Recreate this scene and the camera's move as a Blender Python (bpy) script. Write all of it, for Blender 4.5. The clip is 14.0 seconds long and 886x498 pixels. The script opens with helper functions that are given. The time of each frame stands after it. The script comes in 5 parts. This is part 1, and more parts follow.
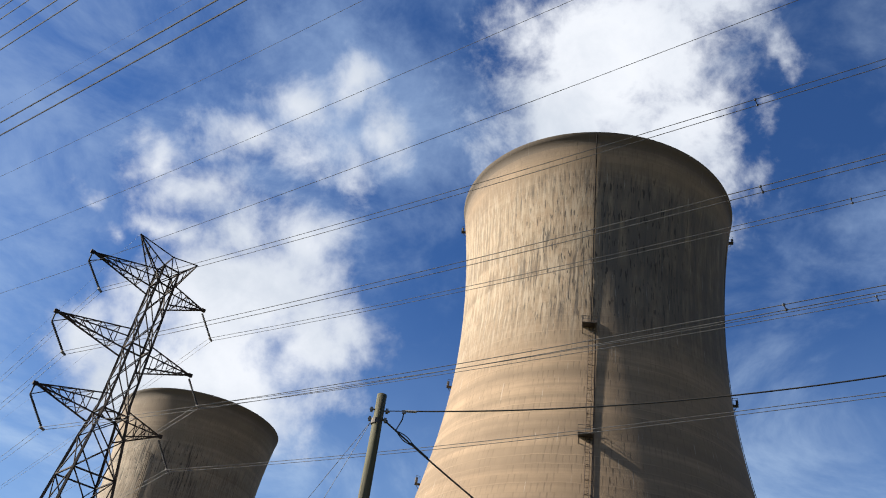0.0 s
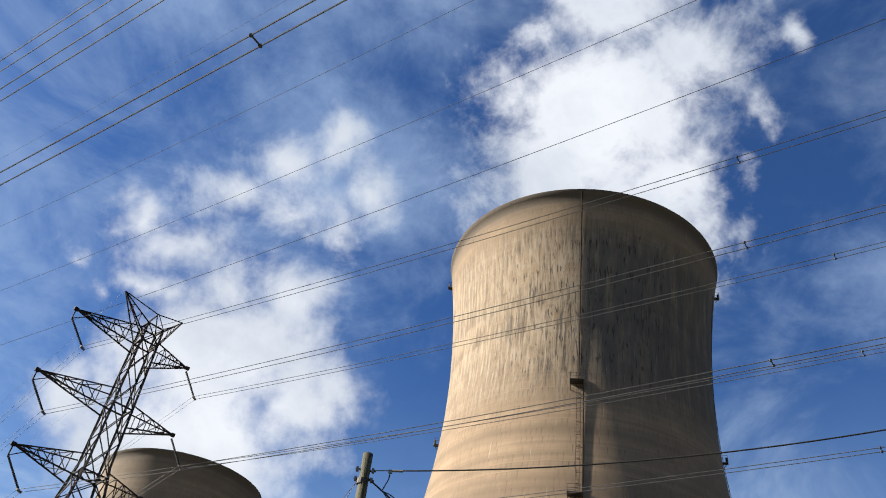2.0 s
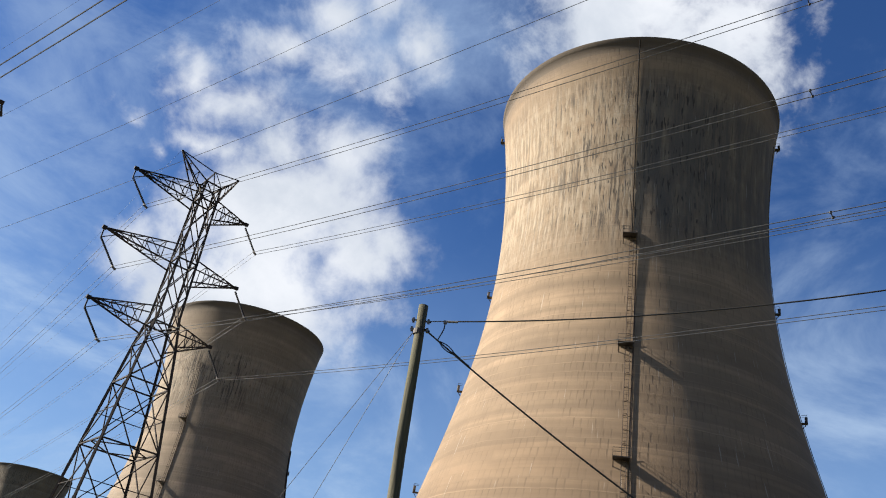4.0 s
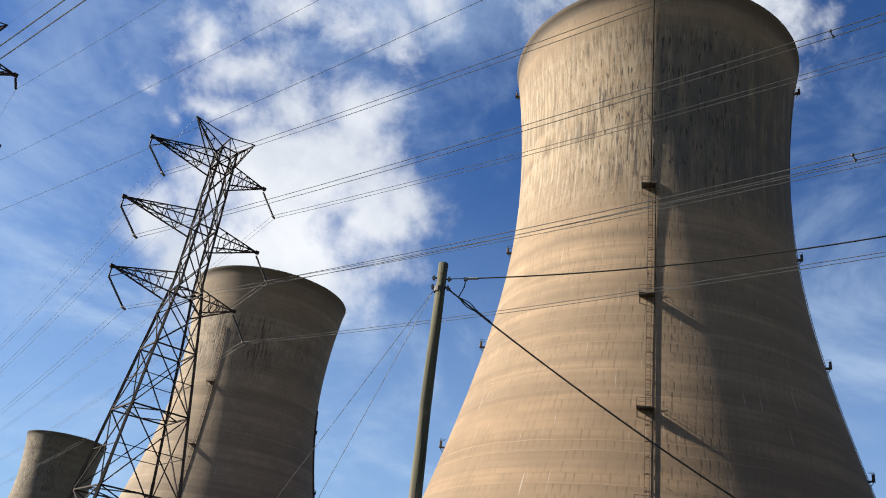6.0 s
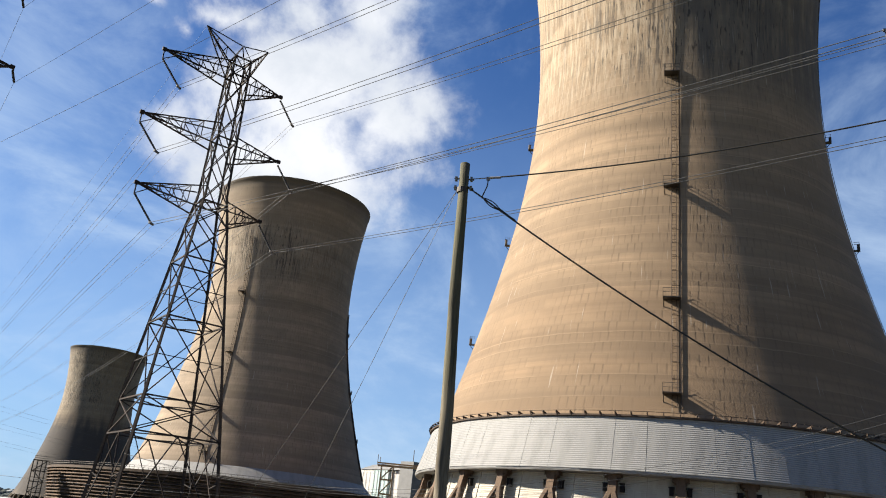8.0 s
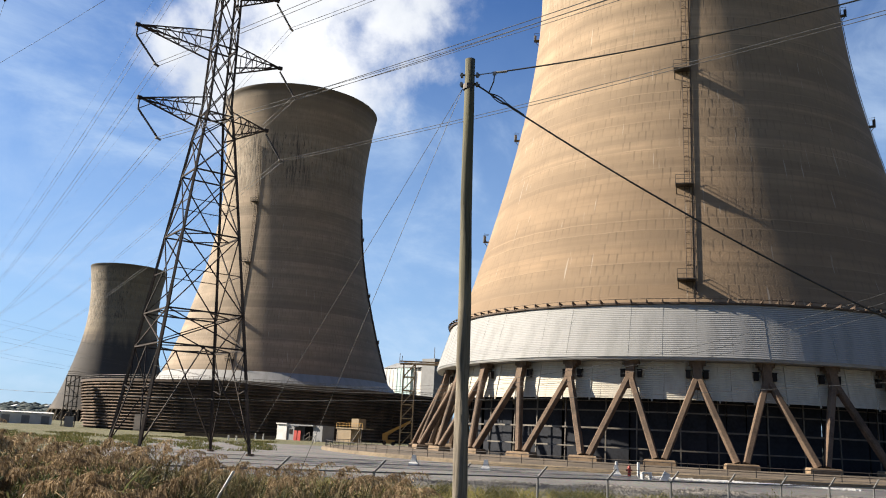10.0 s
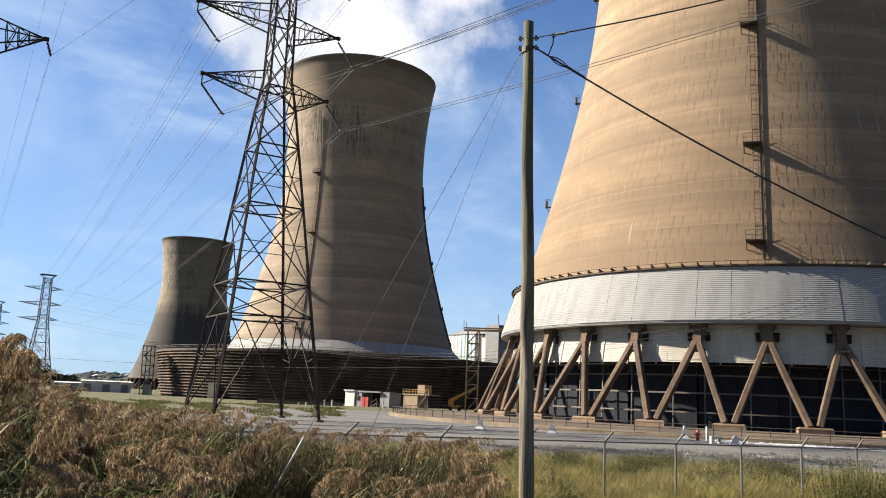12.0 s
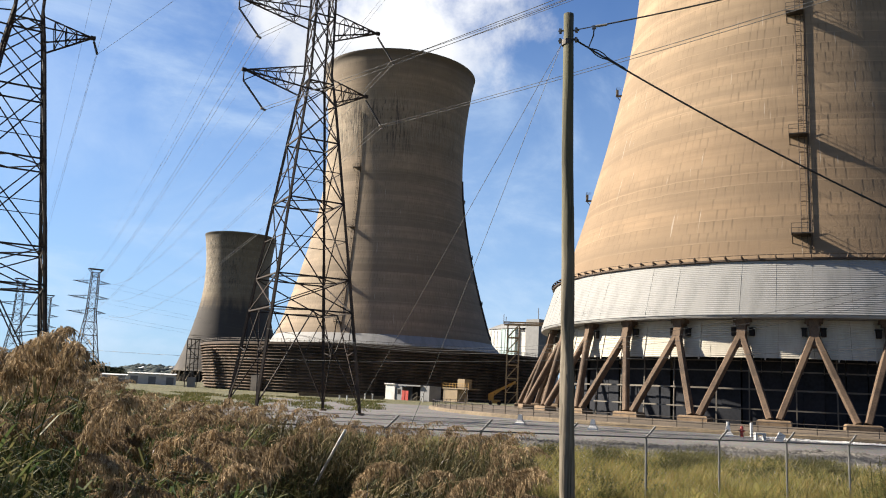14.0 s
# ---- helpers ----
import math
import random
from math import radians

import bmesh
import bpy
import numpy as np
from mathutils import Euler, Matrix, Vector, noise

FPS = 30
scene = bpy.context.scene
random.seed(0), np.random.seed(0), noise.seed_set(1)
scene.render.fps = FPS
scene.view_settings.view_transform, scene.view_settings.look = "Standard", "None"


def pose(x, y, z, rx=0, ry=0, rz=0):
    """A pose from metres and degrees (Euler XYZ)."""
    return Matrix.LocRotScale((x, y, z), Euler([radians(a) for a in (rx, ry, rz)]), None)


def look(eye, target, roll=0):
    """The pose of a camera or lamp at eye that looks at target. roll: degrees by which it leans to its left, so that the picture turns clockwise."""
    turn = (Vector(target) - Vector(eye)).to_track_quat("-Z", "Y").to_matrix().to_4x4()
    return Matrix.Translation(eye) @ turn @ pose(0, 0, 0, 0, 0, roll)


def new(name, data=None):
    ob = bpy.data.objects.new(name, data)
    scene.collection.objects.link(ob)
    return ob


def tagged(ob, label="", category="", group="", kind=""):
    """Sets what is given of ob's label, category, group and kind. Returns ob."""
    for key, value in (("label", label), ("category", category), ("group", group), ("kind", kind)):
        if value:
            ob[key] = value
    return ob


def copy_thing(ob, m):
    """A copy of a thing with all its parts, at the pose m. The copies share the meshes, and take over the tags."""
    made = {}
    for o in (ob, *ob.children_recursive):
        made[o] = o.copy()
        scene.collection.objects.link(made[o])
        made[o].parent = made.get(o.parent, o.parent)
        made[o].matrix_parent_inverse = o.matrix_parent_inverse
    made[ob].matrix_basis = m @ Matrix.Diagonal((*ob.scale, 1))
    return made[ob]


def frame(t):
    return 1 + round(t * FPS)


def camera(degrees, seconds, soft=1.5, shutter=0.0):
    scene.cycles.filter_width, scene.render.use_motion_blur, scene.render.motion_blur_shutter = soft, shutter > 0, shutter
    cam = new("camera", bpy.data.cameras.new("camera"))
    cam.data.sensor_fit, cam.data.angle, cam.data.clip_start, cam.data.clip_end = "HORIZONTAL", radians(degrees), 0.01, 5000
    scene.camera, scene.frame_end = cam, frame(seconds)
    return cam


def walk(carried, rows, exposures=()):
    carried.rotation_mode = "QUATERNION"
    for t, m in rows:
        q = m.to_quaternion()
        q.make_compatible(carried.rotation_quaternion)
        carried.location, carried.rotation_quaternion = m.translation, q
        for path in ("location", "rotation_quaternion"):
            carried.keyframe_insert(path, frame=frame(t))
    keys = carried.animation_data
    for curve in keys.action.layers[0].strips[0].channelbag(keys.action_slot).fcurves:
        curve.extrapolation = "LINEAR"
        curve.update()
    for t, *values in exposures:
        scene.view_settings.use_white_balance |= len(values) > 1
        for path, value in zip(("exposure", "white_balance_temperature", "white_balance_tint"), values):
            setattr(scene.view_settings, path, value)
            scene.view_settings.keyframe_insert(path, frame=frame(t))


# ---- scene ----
# ---- camera: it stands on one spot and tilts down, then pans left ----
cam = camera(55.94, 14.0, soft=1.05)
EYE = (0.0, 0.0, 1.74)
TURNS = [
    (0.0, 126.323, -7.72, -0.157), (0.5, 127.566, -7.15, -0.976), (1.0, 130.075, -6.775, -1.958),
    (1.5, 132.07, -6.884, -1.779), (2.0, 130.27, -7.063, -0.801), (2.5, 126.064, -7.415, 0.916),
    (3.0, 122.701, -8.205, 1.939), (5.5, 118.216, -8.094, 3.77), (6.0, 116.691, -7.455, 4.632),
    (6.5, 115.467, -6.879, 5.29), (7.0, 114.328, -6.468, 6.149), (7.5, 112.126, -6.129, 7.113),
    (8.0, 109.614, -5.579, 7.19), (8.5, 107.274, -4.841, 7.433), (11.0, 100.944, -1.629, 10.058),
    (11.5, 100.367, -2.052, 11.585), (12.0, 100.139, -2.43, 13.267), (12.5, 99.897, -2.592, 14.898),
    (13.0, 99.758, -2.777, 16.51), (13.5, 99.8, -2.919, 17.037), (14.0, 99.614, -2.791, 15.972),
]
walk(cam, [(t, pose(*EYE, rx, ry, rz)) for t, rx, ry, rz in TURNS],
     exposures=[(0.0, 1.29, 6180, 10), (3.0, 1.27, 6180, 10), (6.5, 1.34, 6280, 10), (8.5, 1.46, 6380, 10), (11.0, 1.52, 6450, 10), (14.0, 1.55, 6480, 10)])

# ---- light ----
SUN_AZ, SUN_EL = -91.0, 31.8      # compass degrees from +y, elevation


def compass(a, el=0.0):
    a, el = radians(a), radians(el)
    return Vector((math.sin(a) * math.cos(el), math.cos(a) * math.cos(el), math.sin(el)))


sun = new("sun", bpy.data.lights.new("sun", "SUN"))
sun.data.energy, sun.data.angle, sun.data.color = 5.0, radians(1.4), (1.0, 0.89, 0.73)
sun.matrix_world = look(compass(SUN_AZ, SUN_EL) * 300, (0, 0, 0))


class Nodes:
    """Short hand for a node tree."""

    def __init__(self, tree):
        self.t = tree
        tree.nodes.clear()

    def put(self, kind, ins=None):
        n = self.t.nodes.new(kind)
        for k, v in (ins or {}).items():
            self.link(n.inputs[k], v)
        return n

    def link(self, socket, v):
        if isinstance(v, bpy.types.NodeSocket):
            self.t.links.new(v, socket)
        else:
            socket.default_value = v

    def math(self, op, a, b=0.0, c=0.0, clamp=False):
        n = self.t.nodes.new("ShaderNodeMath")
        n.operation, n.use_clamp = op, clamp
        for i, v in enumerate((a, b, c)):
            self.link(n.inputs[i], v)
        return n.outputs[0]

    def step(self, x, lo, hi, a=0.0, b=1.0):
        n = self.put("ShaderNodeMapRange", {0: x, 1: lo, 2: hi, 3: a, 4: b})
        n.interpolation_type = "SMOOTHSTEP"
        return n.outputs[0]

    def mix(self, f, a, b, kind="MIX"):
        n = self.t.nodes.new("ShaderNodeMix")
        n.data_type, n.blend_type = "RGBA", kind
        for i, v in ((0, f), (6, a), (7, b)):
            if not isinstance(v, bpy.types.NodeSocket) and i > 0 and len(v) == 3:
                v = (*v, 1.0)
            self.link(n.inputs[i], v)
        return n.outputs[2]

    def noise(self, vec, scale, detail=4.0, rough=0.55, distort=0.0):
        n = self.put("ShaderNodeTexNoise", {"Scale": scale, "Detail": detail, "Roughness": rough, "Distortion": distort})
        if vec is not None:
            self.t.links.new(vec, n.inputs["Vector"])
        return n.outputs[0]

    def scaled(self, vec, s, move=(0, 0, 0)):
        n = self.put("ShaderNodeMapping")
        self.t.links.new(vec, n.inputs[0])
        n.inputs["Scale"].default_value, n.inputs["Location"].default_value = s, move
        return n.outputs[0]


def make_world():
    w = bpy.data.worlds.new("sky")
    scene.world = w
    w.use_nodes = True
    n = Nodes(w.node_tree)
    sky = n.put("ShaderNodeTexSky")
    sky.sky_type, sky.sun_disc, sky.sun_elevation, sky.sun_rotation = "NISHITA", False, radians(SUN_EL), radians(SUN_AZ)
    sky.altitude, sky.air_density, sky.dust_density, sky.ozone_density = 100.0, 1.0, 0.6, 2.5
    blue = n.mix(1.0, sky.outputs[0], (0.053, 0.083, 0.126), "MULTIPLY")
    way = n.put("ShaderNodeTexCoord").outputs["Generated"]
    sep = n.put("ShaderNodeSeparateXYZ", {0: way})
    x, y, z = sep.outputs
    az = n.math("MULTIPLY", n.math("ARCTAN2", x, y), 57.29578)
    el = n.math("MULTIPLY", n.math("ARCSINE", z), 57.29578)
    # rough wisps bend the outlines of the steam
    warp_a, warp_b = n.noise(n.scaled(way, (1, 1, 1), (8.2, 0, 0)), 7.0, 6.0, 0.55), n.noise(n.scaled(way, (1, 1, 1), (0, 5.1, 0)), 7.0, 6.0, 0.55)
    az = n.math("ADD", az, n.math("MULTIPLY", n.math("SUBTRACT", warp_a, 0.5), 13.0))
    el = n.math("ADD", el, n.math("MULTIPLY", n.math("SUBTRACT", warp_b, 0.5), 8.0))
    fine = n.noise(way, 11.0, 10.0, 0.64, 0.2)
    broad = n.noise(n.scaled(way, (1, 1, 1), (3.1, 1.7, 0.4)), 4.0, 5.0, 0.55, 0.4)
    rag = n.math("ADD", n.math("MULTIPLY", n.math("SUBTRACT", fine, 0.5), 2.3),
                 n.math("MULTIPLY", n.math("SUBTRACT", broad, 0.5), 0.6))

    def bank(puffs):
        best = None
        for ca, ce, ra, re, weight in puffs:
            du = n.math("DIVIDE", n.math("SUBTRACT", az, ca), ra)
            dv = n.math("DIVIDE", n.math("SUBTRACT", el, ce), re)
            d = n.math("SQRT", n.math("ADD", n.math("MULTIPLY", du, du), n.math("MULTIPLY", dv, dv)))
            v = n.math("SUBTRACT", weight, d)
            best = v if best is None else n.math("SMOOTH_MAX", best, v, 0.25)
        return best

    near = bank([(8.5, 41.5, 7.8, 4, 1.7), (4, 47, 5.2, 4.5, 1.3), (8, 50, 11, 5, 1.4), (0.5, 51, 5, 4, 0.95), (16, 46, 6, 5, 0.95),
                 (21, 45, 3.5, 3.5, 0.5), (23.5, 48, 4, 4, 0.42), (18, 53, 8, 5, 0.9), (28, 53, 3.5, 4, 0.5), (3, 55, 6.5, 4, 0.9),
                 (9, 58, 12, 5, 1.05), (25, 57, 6, 4, 0.65), (14, 65, 18, 6, 0.9)])
    far = bank([(-20, 23.5, 6.5, 4, 1.6), (-14.6, 27.5, 3.4, 4, 1.2), (-20, 29.5, 7, 4, 1.4), (-25.5, 28, 5, 4, 1.05), (-29.5, 24.5, 4, 4, 0.75),
                (-17.5, 34, 4, 4.5, 0.95), (-22, 34, 4, 3, 0.9), (-27, 32.5, 4.5, 2.2, 0.85), (-31, 31.5, 2.5, 2, 0.65), (-15, 38.5, 4, 4, 0.7),
                (-12.5, 42, 3.5, 4, 0.6), (-20, 39.5, 5, 3, 0.85), (-16.5, 45, 4, 3, 0.8), (-25, 39.5, 5, 3, 0.8), (-30, 36.5, 3.5, 2.5, 0.7), (-27, 35.5, 5, 3, 0.8), (-22, 43, 5, 3, 0.75), (-33, 33, 3, 2, 0.55)])
    body = n.math("MAXIMUM", n.step(n.math("ADD", near, rag), 0.0, 0.85), n.step(n.math("ADD", far, rag), -0.12, 1.0))
    # thin high cloud, drawn out in streaks
    streak = n.noise(n.scaled(way, (2.6, 1.6, 5.0)), 1.6, 8.0, 0.62, 0.5)
    low = n.step(el, 38.0, 4.0, 0.42, 1.0)
    veil = n.math("MULTIPLY", n.math("MULTIPLY", n.step(streak, 0.43, 0.78), low), 0.8)
    haze = n.step(el, 36.0, -3.0, 0.0, 0.64)
    sky_col = n.mix(haze, blue, (0.50, 0.71, 0.96))
    sky_col = n.mix(veil, sky_col, (0.64, 0.79, 0.97))
    # the sky is deeper away from the sun and square to it
    away = n.math("MULTIPLY", n.step(x, 0.46, 0.97, 1.0, 0.34), n.step(y, 0.1, -0.8, 1.0, 0.74))
    sky_col = n.mix(1.0, sky_col, n.put("ShaderNodeCombineColor", {0: away, 1: away, 2: away}).outputs[0], "MULTIPLY")
    mist = n.step(n.math("ADD", bank([(-17, 44, 20, 13, 1.0), (-44, 17, 14, 8, 0.95), (30, 37, 11, 7, 0.85), (-24, 60, 34, 11, 1.15), (-48, 54, 30, 11, 1.1)]), n.math("MULTIPLY", rag, 0.7)), 0.0, 1.1, 0.0, 0.43)
    sky_col = n.mix(mist, sky_col, (0.56, 0.73, 0.98))
    grey = n.step(n.math("ADD", n.math("MULTIPLY", broad, 0.6), n.math("MULTIPLY", fine, 0.4)), 0.36, 0.62)
    white = n.mix(grey, (1.06, 1.06, 1.07), (0.76, 0.80, 0.86))
    out = n.mix(body, sky_col, white)
    bg = n.put("ShaderNodeBackground", {0: out, 1: 0.37})
    n.put("ShaderNodeOutputWorld", {0: bg.outputs[0]})


make_world()


# ---- materials ----
def material(name, col=None, rough=0.8, metal=0.0, vary=0.25, scale=1.0, bump=0.2, bump_scale=None, build=None, second=None, coords="Object", gloss=0.5):
    m = bpy.data.materials.new(name)
    m.use_nodes = True
    n = Nodes(m.node_tree)
    bsdf = n.put("ShaderNodeBsdfPrincipled", {"Roughness": rough, "Metallic": metal, "Specular IOR Level": gloss})
    n.put("ShaderNodeOutputMaterial", {0: bsdf.outputs[0]})
    tc = n.put("ShaderNodeTexCoord")
    vec = tc.outputs[coords]
    if build:
        build(n, tc, bsdf)
        return m
    big = n.noise(vec, scale * 0.35, 5.0, 0.6)
    small = n.noise(vec, scale * 6.0, 4.0, 0.6)
    both = n.math("ADD", n.math("MULTIPLY", big, 0.65), n.math("MULTIPLY", small, 0.35))
    dark = tuple(c * (1 - vary) for c in (second or col))
    light = tuple(min(1, c * (1 + vary * 0.6)) for c in col)
    rnd = n.put("ShaderNodeObjectInfo").outputs["Random"]
    c = n.mix(n.step(both, 0.36, 0.64), dark, light)
    c = n.mix(n.math("MULTIPLY", rnd, 0.22), c, tuple(v * 0.6 for v in col))
    n.link(bsdf.inputs["Base Color"], c)
    b = n.put("ShaderNodeBump", {"Strength": bump, "Distance": 0.02, "Height": n.noise(vec, bump_scale or scale * 10, 4.0)})
    n.link(bsdf.inputs["Normal"], b.outputs[0])
    return m


def shell_material(name, warm, streak_lo, streak_hi, stain_top=None, grey=(0.38, 0.36, 0.32), seed=0.0, brown=0.0, shade_stained=0.0):
    """Board-marked shell concrete: pour bands, shutter joints, rain streaks. UV in metres: round the shell, up."""
    def build(n, tc, bsdf):
        uv = tc.outputs["UV"]
        sep = n.put("ShaderNodeSeparateXYZ", {0: uv})
        u, v = sep.outputs[0], sep.outputs[1]
        off = n.scaled(uv, (1, 1, 1), (seed * 13.7, seed * 3.1, seed))
        patch = n.noise(n.scaled(off, (0.35, 0.5, 1)), 0.35, 5.0, 0.6)
        bands = n.noise(n.scaled(off, (0.006, 0.28, 1)), 1.0, 3.0, 0.65)
        lifts = n.noise(n.scaled(off, (0.012, 0.9, 1)), 1.0, 2.0, 0.5)
        grain = n.noise(off, 5.0, 5.0, 0.65)
        c = n.mix(n.step(patch, 0.3, 0.7), tuple(k * 0.9 for k in warm), tuple(k * 1.18 for k in warm))
        c = n.mix(n.math("MULTIPLY", n.step(bands, 0.45, 0.60), 0.5), c, tuple(k * 0.56 for k in warm))
        c = n.mix(n.math("MULTIPLY", n.step(lifts, 0.5, 0.58), 0.3), c, tuple(k * 0.7 for k in warm))
        # darker and browner towards the bottom, with an uneven upper edge
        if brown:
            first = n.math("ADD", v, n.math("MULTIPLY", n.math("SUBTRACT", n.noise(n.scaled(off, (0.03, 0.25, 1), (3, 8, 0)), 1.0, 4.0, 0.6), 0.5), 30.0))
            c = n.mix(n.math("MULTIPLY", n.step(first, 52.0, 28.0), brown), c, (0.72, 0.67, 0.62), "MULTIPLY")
        # paler, streaked upper part
        upper = n.step(v, streak_lo, streak_lo + 14.0)
        upper = n.math("MULTIPLY", upper, n.step(v, streak_hi + 3.0, streak_hi - 6.0))
        blot = n.step(n.noise(n.scaled(off, (0.55, 0.35, 1), (11, 4, 0)), 1.0, 4.0, 0.6), 0.38, 0.62)
        c = n.mix(n.math("MULTIPLY", upper, n.math("ADD", 0.15, n.math("MULTIPLY", blot, 0.7))), c, grey)
        # shutter marks: courses of boards, each with its own tone, dark upright joints and pale lips
        wob = n.math("MULTIPLY", n.math("SUBTRACT", n.noise(n.scaled(off, (0.25, 0.25, 1)), 1.0, 2.0), 0.5), 0.5)
        rows = n.math("DIVIDE", n.math("ADD", v, wob), 1.5)
        row, up = n.math("FLOOR", rows), n.math("FRACT", rows)
        shift = n.put("ShaderNodeTexWhiteNoise", {"Vector": n.put("ShaderNodeCombineXYZ", {0: row, 1: 7.0 + seed}).outputs[0]}).outputs[0]
        cols = n.math("ADD", n.math("DIVIDE", u, 0.98), n.math("ADD", shift, n.math("MULTIPLY", wob, 0.4)))
        col, across = n.math("FLOOR", cols), n.math("FRACT", cols)
        cell = n.put("ShaderNodeTexWhiteNoise", {"Vector": n.put("ShaderNodeCombineXYZ", {0: col, 1: row, 2: seed}).outputs[0]}).outputs[0]
        faded = n.step(n.noise(n.scaled(off, (0.35, 0.25, 1), (5, 2, 0)), 0.6, 4.0, 0.65), 0.36, 0.60, 0.3, 1.0)
        upright = n.math("MULTIPLY", n.step(across, 0.26, 0.08), n.math("MULTIPLY", n.step(cell, 0.0, 0.6), n.step(up, 0.0, 0.9, 0.4, 1.0)))
        joint = n.math("MULTIPLY", n.math("MAXIMUM", upright, n.math("MULTIPLY", n.step(up, 0.88, 0.97), 0.35)), faded)
        c = n.mix(n.math("MULTIPLY", n.step(cell, 0.0, 1.0), 0.16), c, tuple(k * 0.55 for k in warm))
        c = n.mix(n.math("MULTIPLY", joint, 0.5), c, tuple(k * 0.30 for k in warm))
        lip = n.math("MULTIPLY", n.step(up, 0.16, 0.04), n.math("MULTIPLY", n.step(shift, 0.45, 0.8), faded))
        c = n.mix(n.math("MULTIPLY", lip, 0.38), c, tuple(min(1.0, k * 1.5) for k in warm))
        # each pour ends in a darker course
        pours = n.math("DIVIDE", n.math("ADD", v, n.math("MULTIPLY", wob, 0.8)), 5.25)
        pour = n.put("ShaderNodeTexWhiteNoise", {"Vector": n.put("ShaderNodeCombineXYZ", {0: n.math("FLOOR", pours), 1: 3.0 + seed}).outputs[0]}).outputs[0]
        c = n.mix(n.math("MULTIPLY", n.step(n.math("FRACT", pours), 0.95, 0.15), n.math("MULTIPLY", pour, 0.60)), c, tuple(k * 0.5 for k in warm))
        # rain streaks: long soft ones, and short black dashes on the weather side
        weather = n.math("MULTIPLY", n.step(u, 72.0, 84.0), n.step(u, 121.0, 104.0))
        pale = n.noise(n.scaled(off, (1.3, 0.16, 1), (9, 1, 0)), 1.0, 5.0, 0.7)
        pale = n.math("MULTIPLY", n.math("MULTIPLY", n.step(pale, 0.46, 0.60), upper), n.math("MULTIPLY", n.step(u, 95.0, 100.0), 0.6))
        c = n.mix(pale, c, (0.43, 0.36, 0.265))
        st1 = n.noise(n.scaled(off, (1.7, 0.10, 1)), 1.0, 5.0, 0.7)
        st2 = n.noise(n.scaled(off, (0.16, 0.09, 1), (7, 3, 0)), 1.0, 2.0, 0.5)
        streak = n.math("MULTIPLY", n.step(st1, 0.47, 0.60), n.step(st2, 0.38, 0.58))
        streak = n.math("MULTIPLY", n.math("MULTIPLY", streak, upper), n.math("ADD", 0.45, n.math("MULTIPLY", weather, 0.5)))
        c = n.mix(streak, c, (0.040, 0.036, 0.032))
        # grey staining right of the ladder, deepened to paint in that side's shade
        shade_film = n.math("MULTIPLY", n.math("MULTIPLY", upper, n.step(u, 99.0, 95.0)), n.step(n.noise(n.scaled(off, (0.5, 0.06, 1), (1, 6, 0)), 1.0, 5.0, 0.65), 0.30, 0.60, 0.30, 0.90))
        c = n.mix(n.math("MULTIPLY", shade_film, shade_stained), c, (0.082, 0.076, 0.068))
        dash = n.noise(n.scaled(off, (2.2, 0.34, 1), (3, 5, 0)), 1.0, 2.0, 0.5)
        dash = n.math("MULTIPLY", n.step(dash, 0.60, 0.66), n.math("MULTIPLY", upper, n.math("ADD", 0.25, n.math("MULTIPLY", weather, 0.65))))
        c = n.mix(dash, c, (0.022, 0.020, 0.020))
        drip = n.math("MULTIPLY", n.step(n.noise(n.scaled(off, (2.6, 0.14, 1), (2, 9, 0)), 1.0, 2.0, 0.5), 0.68, 0.73), 0.4)
        c = n.mix(drip, c, (0.46, 0.42, 0.36))
        # soot under the lip
        rim = n.step(n.math("ADD", v, n.math("MULTIPLY", grain, 3.0)), 108.2, 113.4)
        c = n.mix(n.math("MULTIPLY", rim, 0.75), c, (0.045, 0.040, 0.035))
        if stain_top:
            edge = n.math("ADD", v, n.math("MULTIPLY", n.noise(n.scaled(off, (0.25, 0.05, 1)), 1.0, 3.0), 22.0))
            dirt = n.math("MULTIPLY", n.step(edge, stain_top + 16.0, stain_top - 2.0), n.step(edge, 2.0, 24.0))
            side = n.step(n.noise(n.scaled(off, (0.1, 0.03, 1)), 1.0, 2.0), 0.2, 0.45, 0.75, 1.0)
            c = n.mix(n.math("MULTIPLY", n.math("MULTIPLY", dirt, side), 0.95), c, (0.028, 0.027, 0.03))
        c = n.mix(n.math("MULTIPLY", grain, 0.25), c, tuple(k * 0.55 for k in warm))
        n.link(bsdf.inputs["Base Color"], c)
        n.link(bsdf.inputs["Roughness"], 0.9)
        h = n.math("SUBTRACT", n.math("MULTIPLY", grain, 0.5), n.math("MULTIPLY", joint, 0.45))
        h = n.math("ADD", h, n.math("MULTIPLY", lifts, 0.6))
        b = n.put("ShaderNodeBump", {"Strength": 0.45, "Distance": 0.12, "Height": h})
        n.link(bsdf.inputs["Normal"], b.outputs[0])
    return material(name, build=build)


